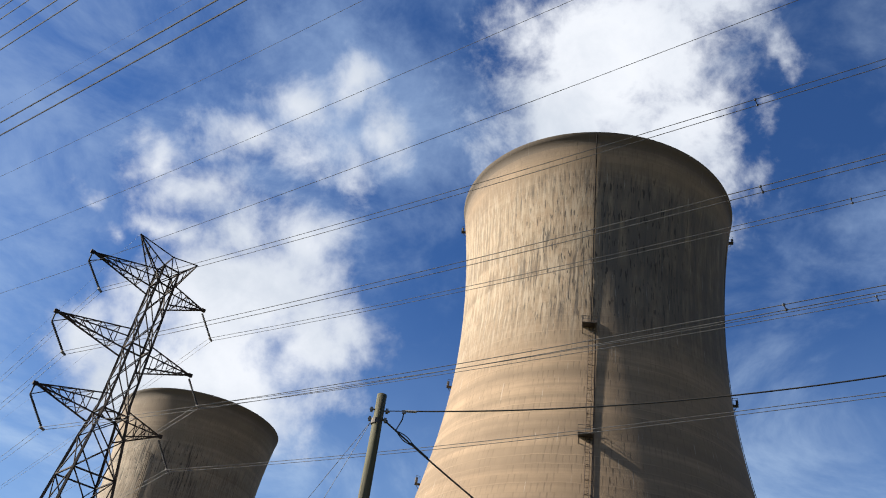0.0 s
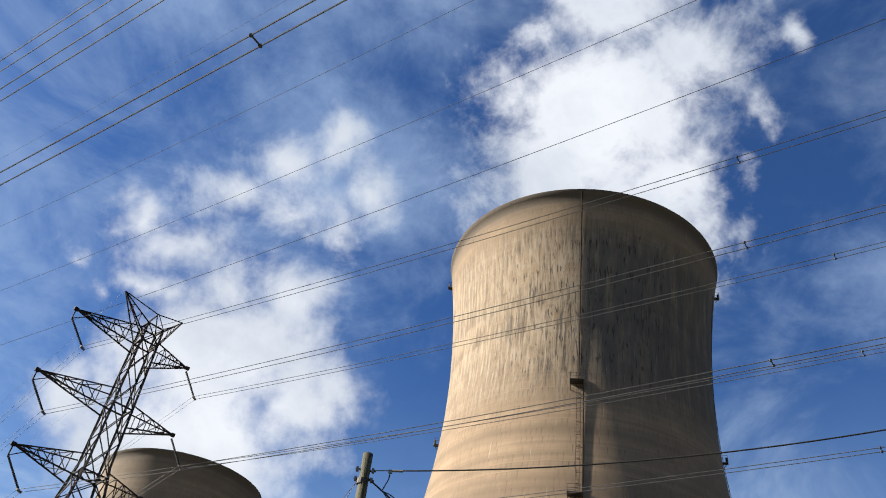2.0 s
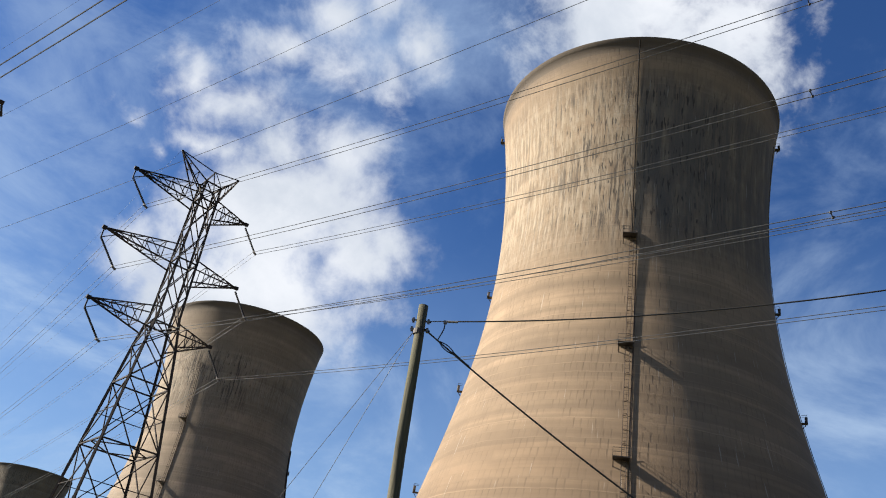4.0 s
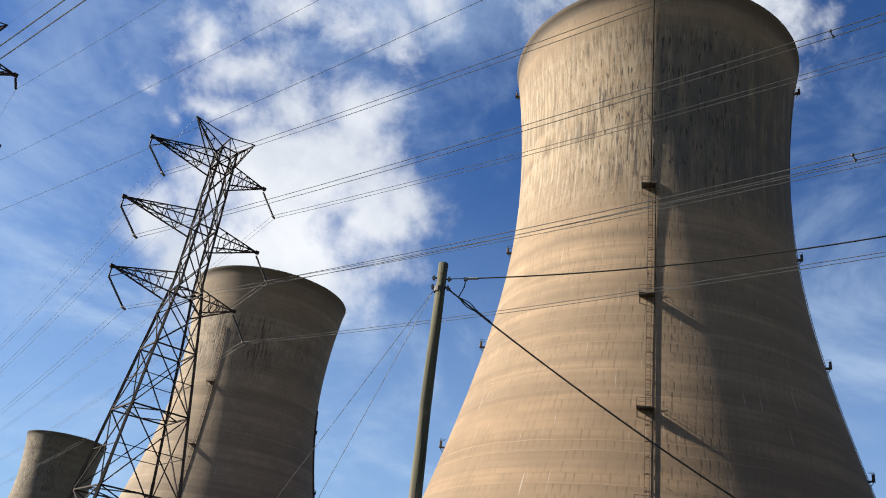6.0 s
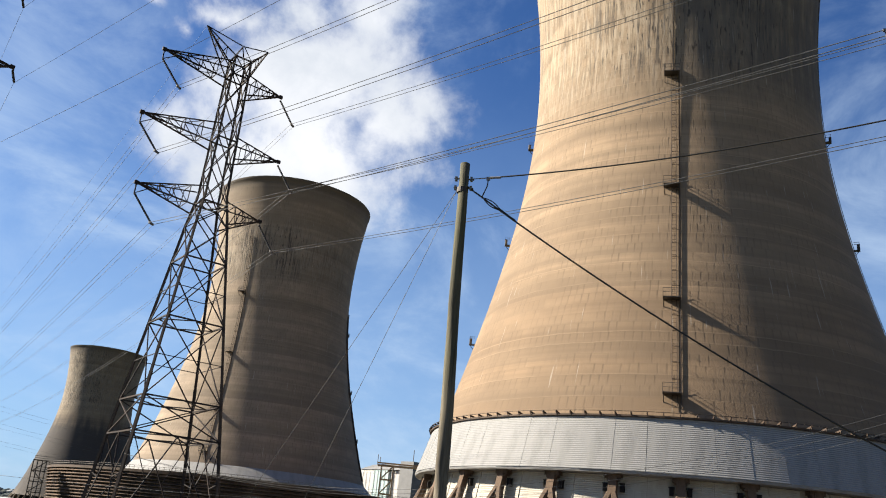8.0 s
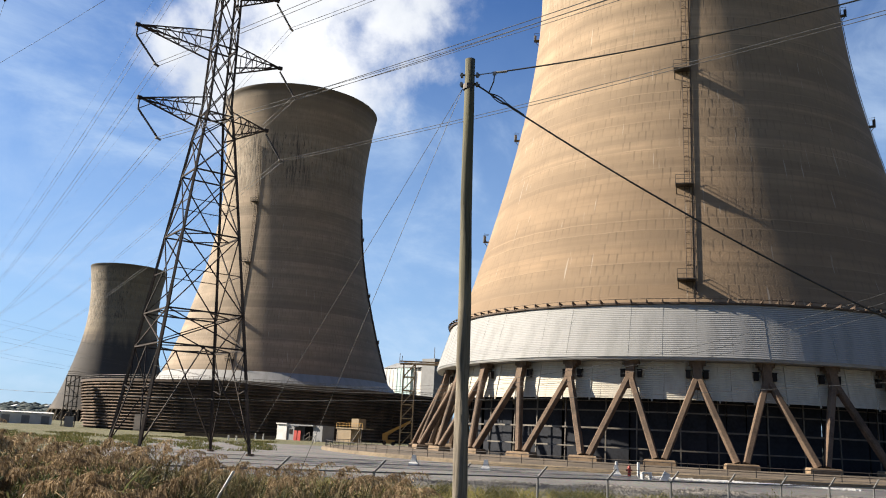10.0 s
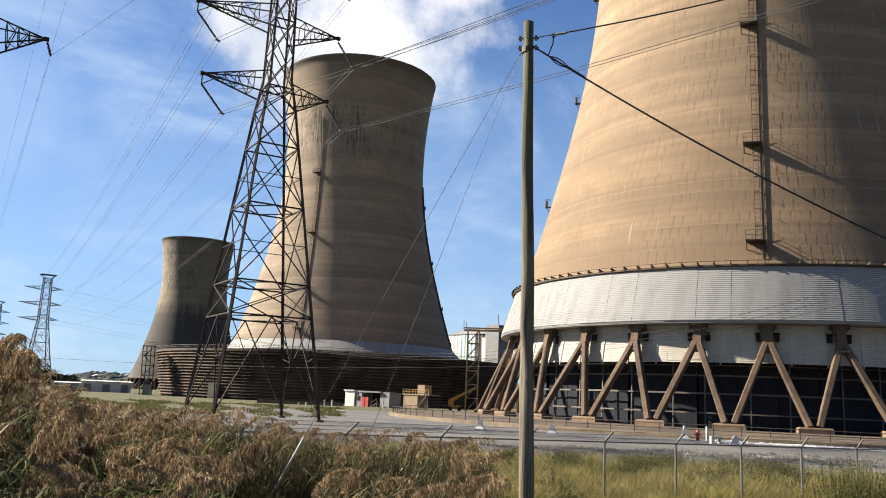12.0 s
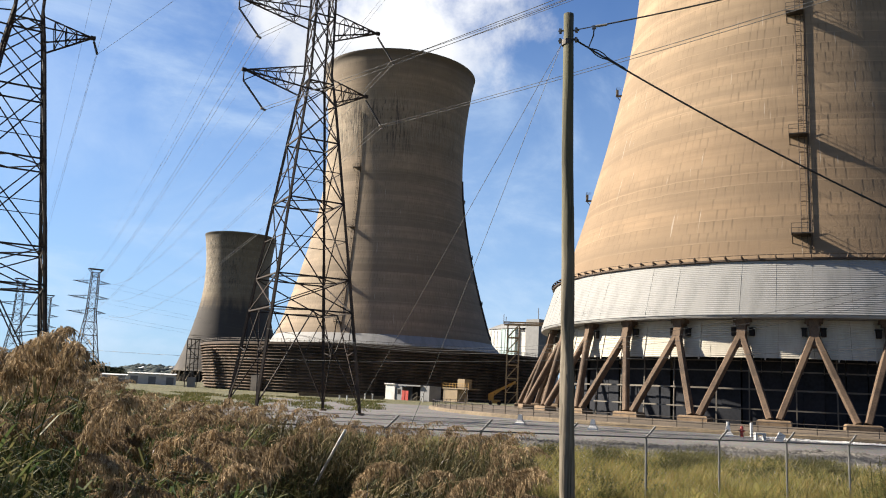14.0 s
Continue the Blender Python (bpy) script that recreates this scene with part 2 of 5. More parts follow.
def cladding_build(n, tc, bsdf, light=(0.250, 0.249, 0.242), dull=(0.178, 0.177, 0.172)):
    uv = tc.outputs["UV"]
    v = n.put("ShaderNodeSeparateXYZ", {0: uv}).outputs[1]
    wave = n.math("SINE", n.math("MULTIPLY", v, 2 * math.pi / 0.24))
    dirt = n.noise(n.scaled(uv, (0.5, 0.12, 1)), 1.0, 5.0, 0.6)
    c = n.mix(n.step(dirt, 0.4, 0.7), light, dull)
    rnd = n.put("ShaderNodeObjectInfo").outputs["Random"]
    c = n.mix(n.math("MULTIPLY", rnd, 0.25), c, tuple(k * 0.97 for k in light))
    rust = n.math("MULTIPLY", n.step(n.noise(n.scaled(uv, (2.2, 0.25, 1)), 1.0, 3.0), 0.66, 0.74), 0.3)
    c = n.mix(rust, c, (0.25, 0.16, 0.1))
    n.link(bsdf.inputs["Base Color"], c)
    n.link(bsdf.inputs["Roughness"], 0.6)
    n.link(bsdf.inputs["Specular IOR Level"], 0.25)
    b = n.put("ShaderNodeBump", {"Strength": 0.45, "Distance": 0.04, "Height": wave})
    n.link(bsdf.inputs["Normal"], b.outputs[0])


M = {}
M["shell"] = shell_material("board_marked_concrete", (0.288, 0.206, 0.128), 66.0, 106.0, grey=(0.320, 0.254, 0.170), brown=0.8, shade_stained=1.0)
M["shell_b"] = shell_material("grey_shell_concrete", (0.274, 0.212, 0.148), 72.0, 98.0, seed=1.0, grey=(0.256, 0.218, 0.166))
M["shell_c"] = shell_material("sooty_shell_concrete", (0.224, 0.176, 0.120), 60.0, 112.0, stain_top=64.0, seed=2.0, grey=(0.176, 0.160, 0.132))
M["inner"] = material("shell_lining", (0.128, 0.112, 0.096), 0.9, scale=0.3)
M["clad"] = material("white_corrugated_cladding", build=cladding_build)
M["skirt"] = material("cream_corrugated_skirt", build=lambda n, tc, bsdf: cladding_build(n, tc, bsdf, (0.44, 0.41, 0.345), (0.30, 0.275, 0.23)))
M["column"] = material("weathered_concrete_column", (0.108, 0.070, 0.044), 0.88, vary=0.6, scale=0.9, bump=0.4)
M["pad"] = material("stained_concrete", (0.176, 0.120, 0.072), 0.9, vary=0.45, scale=0.6, bump=0.4)
M["apron"] = material("stained_brown_apron", (0.092, 0.068, 0.045), 0.95, vary=0.6, scale=0.5, bump=0.6)
M["kerb"] = material("pale_concrete", (0.160, 0.122, 0.078), 0.9, vary=0.5, scale=0.5, bump=0.4)
# fill packing, coloured near black for the shade of the interior
M["fill"] = material("shade_toned_fill_panel", (0.023, 0.025, 0.031), 0.85, vary=0.4, scale=0.5, gloss=0.12)
M["slat"] = material("dark_louvre_board", (0.125, 0.088, 0.064), 0.85, vary=0.6, scale=0.5, gloss=0.2)
# near-black colour stands in for the shade behind the louvres
M["gap_shade"] = material("painted_louvre_shade", (0.030, 0.025, 0.021), 0.9)
M["steel"] = material("galvanised_steel", (0.176, 0.172, 0.164), 0.55, metal=0.4, vary=0.25, scale=2)
M["rail"] = material("weathered_rail", (0.136, 0.120, 0.100), 0.6, metal=0.3, vary=0.3, scale=2)
M["dark_steel"] = material("dark_steel", (0.060, 0.050, 0.042), 0.6, metal=0.3, vary=0.35, scale=2)
M["lattice"] = material("weathered_lattice_steel", (0.040, 0.028, 0.022), 0.75, vary=0.5, scale=0.5, second=(0.019, 0.019, 0.022), gloss=0.2)
M["rusty"] = material("rusty_ladder_steel", (0.068, 0.044, 0.029), 0.75, metal=0.2, vary=0.4, scale=2)
M["wire"] = material("conductor", (0.088, 0.088, 0.088), 0.6, metal=0.3)
M["cable"] = material("black_cable", (0.020, 0.018, 0.016), 0.6)
M["glass"] = material("porcelain", (0.022, 0.018, 0.016), 0.55)
M["white"] = material("white_paint", (0.544, 0.536, 0.512), 0.6, vary=0.2, scale=1.0)
M["red"] = material("red_paint", (0.336, 0.028, 0.016), 0.5, vary=0.25, scale=2)
M["yellow"] = material("yellow_paint", (0.336, 0.184, 0.028), 0.5, vary=0.25, scale=2)
M["tan"] = material("tan_sheet", (0.240, 0.176, 0.100), 0.6, vary=0.2, scale=1)
M["grey"] = material("grey_sheet", (0.176, 0.180, 0.184), 0.6, vary=0.2, scale=1)
M["teal"] = material("pale_green_sheet", (0.40, 0.53, 0.53), 0.6, vary=0.1, scale=0.3)
# for black parts, and for shade painted inside the bay and far base
M["dark"] = material("black_parts_and_shade", (0.024, 0.022, 0.021), 0.9, gloss=0.05)


def wood_build(n, tc, bsdf):
    vec = tc.outputs["Object"]
    grain = n.noise(n.scaled(vec, (14, 14, 0.55)), 1.0, 6.0, 0.65, 0.3)
    patch = n.noise(n.scaled(vec, (2, 2, 0.35)), 1.0, 3.0)
    c = n.mix(n.step(grain, 0.35, 0.65), (0.042, 0.040, 0.025), (0.118, 0.106, 0.066))
    c = n.mix(n.math("MULTIPLY", n.step(patch, 0.45, 0.65), 0.5), c, (0.075, 0.075, 0.038))
    high = n.put("ShaderNodeSeparateXYZ", {0: vec}).outputs[2]
    bleached = n.step(n.math("ADD", high, n.math("MULTIPLY", patch, 3.0)), 10.5, 4.5, 0.0, 0.85)
    c = n.mix(bleached, c, n.mix(n.step(grain, 0.35, 0.65), (0.095, 0.078, 0.058), (0.230, 0.195, 0.150)))
    crack = n.step(n.noise(n.scaled(vec, (26, 26, 0.4), (4, 1, 2)), 1.0, 3.0), 0.62, 0.68)
    c = n.mix(n.math("MULTIPLY", crack, 0.7), c, (0.03, 0.025, 0.02))
    n.link(bsdf.inputs["Base Color"], c)
    n.link(bsdf.inputs["Roughness"], 0.9)
    b = n.put("ShaderNodeBump", {"Strength": 0.6, "Distance": 0.02, "Height": n.math("SUBTRACT", grain, crack)})
    n.link(bsdf.inputs["Normal"], b.outputs[0])


M["wood"] = material("grey_weathered_pole_wood", build=wood_build)


def ground_build(n, tc, bsdf):
    vec = tc.outputs["Object"]
    a, b_, c_ = n.noise(vec, 0.06, 5.0), n.noise(vec, 0.9, 5.0, 0.65), n.noise(vec, 9.0, 4.0)
    c = n.mix(n.step(a, 0.4, 0.6), (0.064, 0.066, 0.024), (0.122, 0.104, 0.054))
    c = n.mix(n.step(b_, 0.4, 0.65), c, (0.12, 0.115, 0.04))
    c = n.mix(n.math("MULTIPLY", c_, 0.5), c, (0.05, 0.045, 0.022))
    n.link(bsdf.inputs["Base Color"], c)
    n.link(bsdf.inputs["Roughness"], 0.95)
    b = n.put("ShaderNodeBump", {"Strength": 0.8, "Distance": 0.15, "Height": n.math("ADD", b_, c_)})
    n.link(bsdf.inputs["Normal"], b.outputs[0])


def gravel_build(n, tc, bsdf):
    vec = tc.outputs["Object"]
    big, mid = n.noise(n.scaled(vec, (1, 2.2, 1)), 0.09, 5.0, 0.6), n.noise(vec, 1.1, 5.0, 0.65)
    vor = n.put("ShaderNodeTexVoronoi", {"Vector": vec, "Scale": 7.0})
    c = n.mix(n.step(big, 0.38, 0.62), (0.088, 0.085, 0.085), (0.148, 0.141, 0.134))
    track = n.step(n.noise(n.scaled(vec, (0.03, 0.55, 1)), 1.0, 3.0), 0.52, 0.62)
    c = n.mix(n.math("MULTIPLY", track, 0.22), c, (0.058, 0.056, 0.057))
    c = n.mix(n.math("MULTIPLY", mid, 0.4), c, (0.08, 0.075, 0.07))
    c = n.mix(0.35, c, vor.outputs["Color"], "SOFT_LIGHT")
    n.link(bsdf.inputs["Base Color"], c)
    n.link(bsdf.inputs["Roughness"], 0.95)
    b = n.put("ShaderNodeBump", {"Strength": 0.7, "Distance": 0.05, "Height": vor.outputs[0]})
    n.link(bsdf.inputs["Normal"], b.outputs[0])


M["ground"] = material("rough_grassland", build=ground_build)
M["gravel"] = material("grey_gravel", build=gravel_build)


def leaf_material(name, cols, through_light=0.3, rough=0.7, tone_scale=0.5, tone=0.6):
    """Thin plant matter; each blade takes its own tone."""
    def build(n, tc, bsdf):
        r = n.put("ShaderNodeNewGeometry").outputs["Random Per Island"]
        ramp = n.put("ShaderNodeValToRGB", {0: r})
        e = ramp.color_ramp.elements
        for i, col in enumerate(cols):
            p = i / (len(cols) - 1)
            el = e[0] if i == 0 else e[1] if i == len(cols) - 1 else e.new(p)
            el.position, el.color = p, (*col, 1)
        col = n.mix(n.math("MULTIPLY", n.step(n.noise(tc.outputs["Object"], tone_scale, 2.0), 0.3, 0.7), tone), ramp.outputs[0], tuple(k * 0.5 for k in cols[0]))
        n.link(bsdf.inputs["Base Color"], col)
        n.link(bsdf.inputs["Roughness"], rough)
        n.link(bsdf.inputs["Specular IOR Level"], 0.12)
        tr = n.put("ShaderNodeBsdfTranslucent", {0: col})
        mx = n.put("ShaderNodeMixShader", {0: through_light, 1: bsdf.outputs[0], 2: tr.outputs[0]})
        out = [k for k in n.t.nodes if k.type == "OUTPUT_MATERIAL"][0]
        n.t.links.new(mx.outputs[0], out.inputs[0])
    return material(name, build=build)


M["reed_leaf"] = leaf_material("reed_leaf", [(0.05, 0.095, 0.03), (0.09, 0.16, 0.05), (0.14, 0.20, 0.07), (0.30, 0.25, 0.12)], 0.35, 0.45)
M["reed_plume"] = leaf_material("reed_plume", [(0.15, 0.098, 0.052), (0.28, 0.195, 0.100), (0.54, 0.41, 0.25)], 0.25, 0.85, 2.2, 0.75)
M["grass"] = leaf_material("dry_grass", [(0.12, 0.145, 0.035), (0.21, 0.215, 0.06), (0.32, 0.275, 0.10), (0.48, 0.37, 0.16)], 0.45, 0.7, 0.3, 0.6)
M["straw"] = leaf_material("straw_grass", [(0.26, 0.19, 0.07), (0.44, 0.33, 0.14), (0.58, 0.44, 0.22), (0.19, 0.20, 0.06)], 0.4, 0.7, 0.4, 0.2)
M["scrub"] = leaf_material("half_dry_reed", [(0.05, 0.062, 0.024), (0.10, 0.105, 0.042), (0.17, 0.145, 0.07), (0.30, 0.23, 0.13)], 0.3, 0.6)
M["weed"] = leaf_material("weed_leaf", [(0.056, 0.076, 0.022), (0.104, 0.120, 0.036), (0.176, 0.144, 0.060)], 0.35)
M["tree"] = leaf_material("far_foliage", [(0.016, 0.026, 0.013), (0.028, 0.038, 0.018), (0.042, 0.045, 0.022)], 0.0, 0.95)
# aerial haze is mixed into these blue-green leaf colours
M["hill"] = leaf_material("haze_tinted_far_woods", [(0.042, 0.056, 0.056), (0.052, 0.066, 0.062), (0.062, 0.074, 0.066)], 0.0)
M["stone"] = material("riprap_stone", (0.120, 0.110, 0.098), 0.9, vary=0.75, scale=1.6)


# ---- mesh helpers ----
class Mesh:
    """Gathers points and faces of one mesh."""

    def __init__(self):
        self.v, self.f, self.uv = [], [], []

    def add(self, pts, faces, uvs=None):
        k = len(self.v)
        self.v.extend(tuple(p) for p in pts)
        self.f.extend(tuple(k + i for i in f) for f in faces)
        if uvs:
            self.uv.extend(uvs)
        return self

    def box(self, c, size, m=None):
        x, y, z = (s / 2 for s in size)
        pts = [Vector((a * x, b * y, d * z)) for d in (-1, 1) for a, b in ((-1, -1), (1, -1), (1, 1), (-1, 1))]
        if m:
            pts = [m @ p for p in pts]
        return self.add([p + Vector(c) for p in pts], [(3, 2, 1, 0), (4, 5, 6, 7), (0, 1, 5, 4), (1, 2, 6, 5), (2, 3, 7, 6), (3, 0, 4, 7)])

    stout = 1.0

    def beam(self, p, q, w, h=None):
        w = w * self.stout
        p, q = Vector(p), Vector(q)
        d = (q - p).normalized()
        side = d.cross(Vector((0, 0, 1)))
        side = side.normalized() if side.length > 1e-4 else Vector((1, 0, 0))
        up = side.cross(d) * (h or w) / 2
        side = side * w / 2
        pts = [e + a * side + b * up for e in (p, q) for a, b in ((-1, -1), (1, -1), (1, 1), (-1, 1))]
        return self.add(pts, [(3, 2, 1, 0), (4, 5, 6, 7), (0, 1, 5, 4), (1, 2, 6, 5), (2, 3, 7, 6), (3, 0, 4, 7)])

    def tube(self, pts, r, n=6, r2=None):
        pts = [Vector(p) for p in pts]
        k0, m = len(self.v), len(pts)
        for i, p in enumerate(pts):
            d = (pts[min(i + 1, m - 1)] - pts[max(i - 1, 0)]).normalized()
            a = d.cross(Vector((0, 0, 1)))
            a = a.normalized() if a.length > 1e-3 else Vector((1, 0, 0))
            b = a.cross(d)
            rr = r if r2 is None else r + (r2 - r) * i / (m - 1)
            self.v.extend(tuple(p + rr * (math.cos(2 * math.pi * j / n) * a + math.sin(2 * math.pi * j / n) * b)) for j in range(n))
        for i in range(m - 1):
            for j in range(n):
                j2 = (j + 1) % n
                self.f.append((k0 + i * n + j, k0 + i * n + j2, k0 + (i + 1) * n + j2, k0 + (i + 1) * n + j))
        self.f.append(tuple(k0 + j for j in reversed(range(n))))
        self.f.append(tuple(k0 + (m - 1) * n + j for j in range(n)))
        return self

    def data(self, name, mat, smooth=False):
        me = bpy.data.meshes.new(name)
        me.from_pydata(self.v, [], self.f)
        if self.uv:
            lay = me.uv_layers.new(name="uv")
            flat = np.array([self.uv[i] for f in self.f for i in f], dtype=np.float32)
            lay.data.foreach_set("uv", flat.ravel())
        me.materials.append(mat)
        if smooth:
            me.polygons.foreach_set("use_smooth", [True] * len(me.polygons))
        me.update()
        return me


def part(name, mesh, mat, parent, label="", smooth=False):
    ob = new(name, mesh if isinstance(mesh, bpy.types.Mesh) else mesh.data(name, mat, smooth))
    ob.parent = parent
    return tagged(ob, label)


def thing(name, at, label, category, group="", kind="", turn=0.0):
    ob = new(name)
    ob.empty_display_size = 0.5
    ob.matrix_world = pose(*at, 0, 0, turn)
    return tagged(ob, label, category, group, kind)


def solid(name, mesh, mat, label, category, group="", kind="", smooth=False):
    return tagged(new(name, mesh.data(name, mat, smooth)), label, category, group, kind)


def rib(a, r, z):
    """A point at compass angle a degrees, radius r, height z."""
    return Vector((r * math.sin(radians(a)), r * math.cos(radians(a)), z))


def revolve(profile, n=192, a0=0.0, a1=360.0, mesh=None):
    """A sheet turned about the z axis; UV in metres at a radius of 30 m."""
    g = mesh or Mesh()
    full = abs(a1 - a0) >= 360.0
    pts, uvs, faces, m = [], [], [], len(profile)
    for i in range(n + 1):
        a = a0 + (a1 - a0) * i / n
        for r, z in profile:
            pts.append(rib(a, r, z))
            uvs.append((radians(a) * 30.0, z))
    for i in range(n):
        for j in range(m - 1):
            faces.append((i * m + j, i * m + j + 1, (i + 1) * m + j + 1, (i + 1) * m + j))
    g.add(pts, faces, uvs)
    return g


# ---- ground ----
def ease(x, a, b):
    t = min(max((x - a) / (b - a), 0.0), 1.0)
    return t * t * (3 - 2 * t)


def ground_z(x, y):
    d = math.hypot(x, y)
    z = 0.12 - 1.75 * ease(d, 2.5, 13.0) - 0.03 * ease(d, 12.0, 28.0)
    z += 0.10 * ease(d, 41.0, 54.0) + 0.5 * ease(d, 54.0, 84.0)
    z += 0.05 * math.sin(x * 0.9 + 0.4 * y) * math.sin(0.7 * y - 0.2 * x) * (1 - ease(d, 40, 50))
    return z


def polar_sheet(radii, a0, a1, n, lift=0.0, ragged=0.0):
    g = Mesh()
    m = len(radii)
    pts = []
    for i in range(n + 1):
        a = a0 + (a1 - a0) * i / n
        for r in radii:
            k = ragged * (1 - i / n)
            wob = k * (1.6 * math.sin(r * 0.21) + 1.1 * math.sin(r * 0.53 + 1) + 0.06 * (r - 70))
            rr = r + (ragged * (0.8 * math.sin(a * 1.3) + 0.5 * math.sin(a * 3.1)) if r < 62 else 0.0)
            p = rib(a + wob, rr, 0) + Vector((0.4, -0.3, 0))
            pts.append((p.x, p.y, ground_z(p.x, p.y) + lift))
    g.add(pts, [(i * m + j, i * m + j + 1, (i + 1) * m + j + 1, (i + 1) * m + j) for i in range(n) for j in range(m - 1)])
    for f in range(len(g.f)):
        g.f[f] = tuple(reversed(g.f[f]))
    return g


RADII = [0.01] + [0.7 * k for k in range(1, 70)] + [50 + 3 * k for k in range(0, 25)] + [130, 150, 180, 220, 280, 360, 500, 700, 1000, 1500, 2200, 3200, 4500]
solid("ground", polar_sheet(RADII, 0, 360, 180), M["ground"], "rough grassland with dry and green patches", "ground", kind="structure", smooth=True)
lot = polar_sheet([60.5 + 2.0 * k for k in range(36)] + [135, 142, 150], -33.0, 48.0, 160, 0.035, 1.0)
# the lot's near and far edges wander
solid("gravel_lot", lot, M["gravel"], "flat grey gravel yard and road", "gravel", kind="structure", smooth=True)

# ---- cooling towers ----
KNOTS = (14.0, 32.0, 50.0, 66.0, 82.0, 98.0, 113.0)
SHELL = (38.642, 32.744, 28.08, 25.309, 24.422, 25.305, 27.454)
TOP = 113.0


def shell_r(z):
    o = 0.0
    for i, a in enumerate(KNOTS):
        k = SHELL[i]
        for j, b in enumerate(KNOTS):
            if i != j:
                k *= (z - b) / (a - b)
        o += k
    return o


def shell_parts(tower, mat, z0):
    out = [(shell_r(z), z) for z in np.linspace(z0, TOP - 1.0, 70)]
    out += [(shell_r(TOP - 1.0) + 0.07, TOP - 0.95), (shell_r(TOP) + 0.08, TOP)]
    part("shell", revolve(out, 224), mat, tower, smooth=True)
    inside = [(shell_r(TOP) + 0.08, TOP), (shell_r(TOP) - 0.7, TOP)] + [(shell_r(z) - 0.45, z) for z in np.linspace(TOP - 1, z0, 30)] + [(shell_r(z0), z0)]
    part("lining", revolve(inside, 112), M["inner"], tower, "shadowed inner face of the shell", smooth=True)


def railing_mesh(w, d):
    g = Mesh()
    for x in (-w / 2, 0, w / 2):
        for y in (0.1, d):
            g.beam((x, y, 0), (x, y, 1.15), 0.06)
    for z in (0.6, 1.15):
        g.beam((-w / 2, d, z), (w / 2, d, z), 0.05)
        for x in (-w / 2, 0, w / 2):
            g.beam((x, 0.05, z), (x, d, z), 0.05)
    return g.data("railing", M["dark_steel"])


def platform_mesh(w, d):
    g = Mesh()
    g.box((0, d / 2, 0), (w, d, 0.12))
    for x in (-w / 2 + 0.1, w / 2 - 0.1):
        g.beam((x, d - 0.1, 0), (x, 0, -1.3), 0.1)
    return g.data("ladder_platform", M["dark_steel"])


PLATFORM, RAILING = platform_mesh(2.2, 1.5), railing_mesh(2.2, 1.5)


def face_matrix(a, z, shift=0.0):
    """Local x along the wall, local y outwards, on the shell at compass angle a."""
    r = shell_r(z)
    p = rib(a, r, z)
    return Matrix.Translation(p) @ Matrix.Rotation(radians(-a), 4, "Z") @ Matrix.Translation((shift, 0, 0))


def ladder_parts(tower, a, z0, z1, stops, lean=0.0, wide=0.62):
    """Caged ladder with a cable tray, following the shell. lean: compass degrees it strays from bottom to top."""
    def spot(z, x, out):
        aa = a + lean * (z - z0) / (z1 - z0)
        q = rib(aa, shell_r(z) + out, z)
        side = Vector((math.cos(radians(aa)), -math.sin(radians(aa)), 0))
        return q + side * x
    zs = np.linspace(z0, z1, 34)
    for name, x, out, r in (("ladder_rail", -wide / 2, 0.3, 0.05), ("ladder_rail", wide / 2, 0.3, 0.05), ("cable_pipe", -wide / 2 - 0.45, 0.14, 0.09)):
        part(name, Mesh().tube([spot(z, x, out) for z in zs], r, 5), M["rusty"], tower)
    rung, cage = Mesh(), Mesh()
    z = z0
    while z < z1:
        rung.beam(spot(z, -wide / 2, 0.3), spot(z, wide / 2, 0.3), 0.035)
        z += 0.6
    z = z0 + 1.5
    while z < z1:
        hoop = [spot(z, wide / 2 * math.cos(t), 0.35 + 0.5 * math.sin(t)) for t in np.linspace(0, math.pi, 6)]
        cage.tube(hoop, 0.025, 4)
        cage.beam(spot(z, -wide / 2 - 0.5, 0.05), spot(z, wide / 2, 0.3), 0.06)
        z += 2.2
    tagged(part("rungs", rung, M["rusty"], tower, "closely set rusty rungs"), kind="stuff")
    tagged(part("ladder_cage", cage, M["rusty"], tower, "rusty hooped safety cage"), kind="stuff")
    for zz in stops:
        aa = a + lean * (zz - z0) / (z1 - z0)
        ob = part("ladder_platform", PLATFORM, None, tower, "small railed landing of dark steel")
        ob.matrix_local = face_matrix(aa, zz, 0.3)
        part("railing", RAILING, None, ob)


def lamp_mesh():
    g = Mesh()
    g.box((0, 0.45, 0), (0.9, 0.9, 0.1)).beam((0, 0.1, -0.9), (0, 0.8, 0), 0.09)
    g.tube([(0, 0.7, 0.05), (0, 0.7, 0.5), (0, 0.7, 0.62), (0, 0.7, 1.0)], 0.22, 8)
    for x in (-0.42, 0.42):
        g.beam((x, 0.85, 0), (x, 0.85, 1.3), 0.05).beam((x, 0.05, 1.25), (x, 0.85, 1.25), 0.05)
    return g.data("warning_light", M["dark_steel"])


LAMP = lamp_mesh()


def lights(tower, spots):
    for a, z in spots:
        part("warning_light", LAMP, None, tower, "dark obstruction light on a bracket").matrix_local = face_matrix(a, z)


T1, T2, T3 = (17.369, 138.341, 0.0), (-100.74, 275.04, 1.0), (-336.8, 577.6, -0.3)
FACING = 187.16      # compass angle of the near face of the first tower
STEP = 360.0 / 32
HEAD0 = 185.55

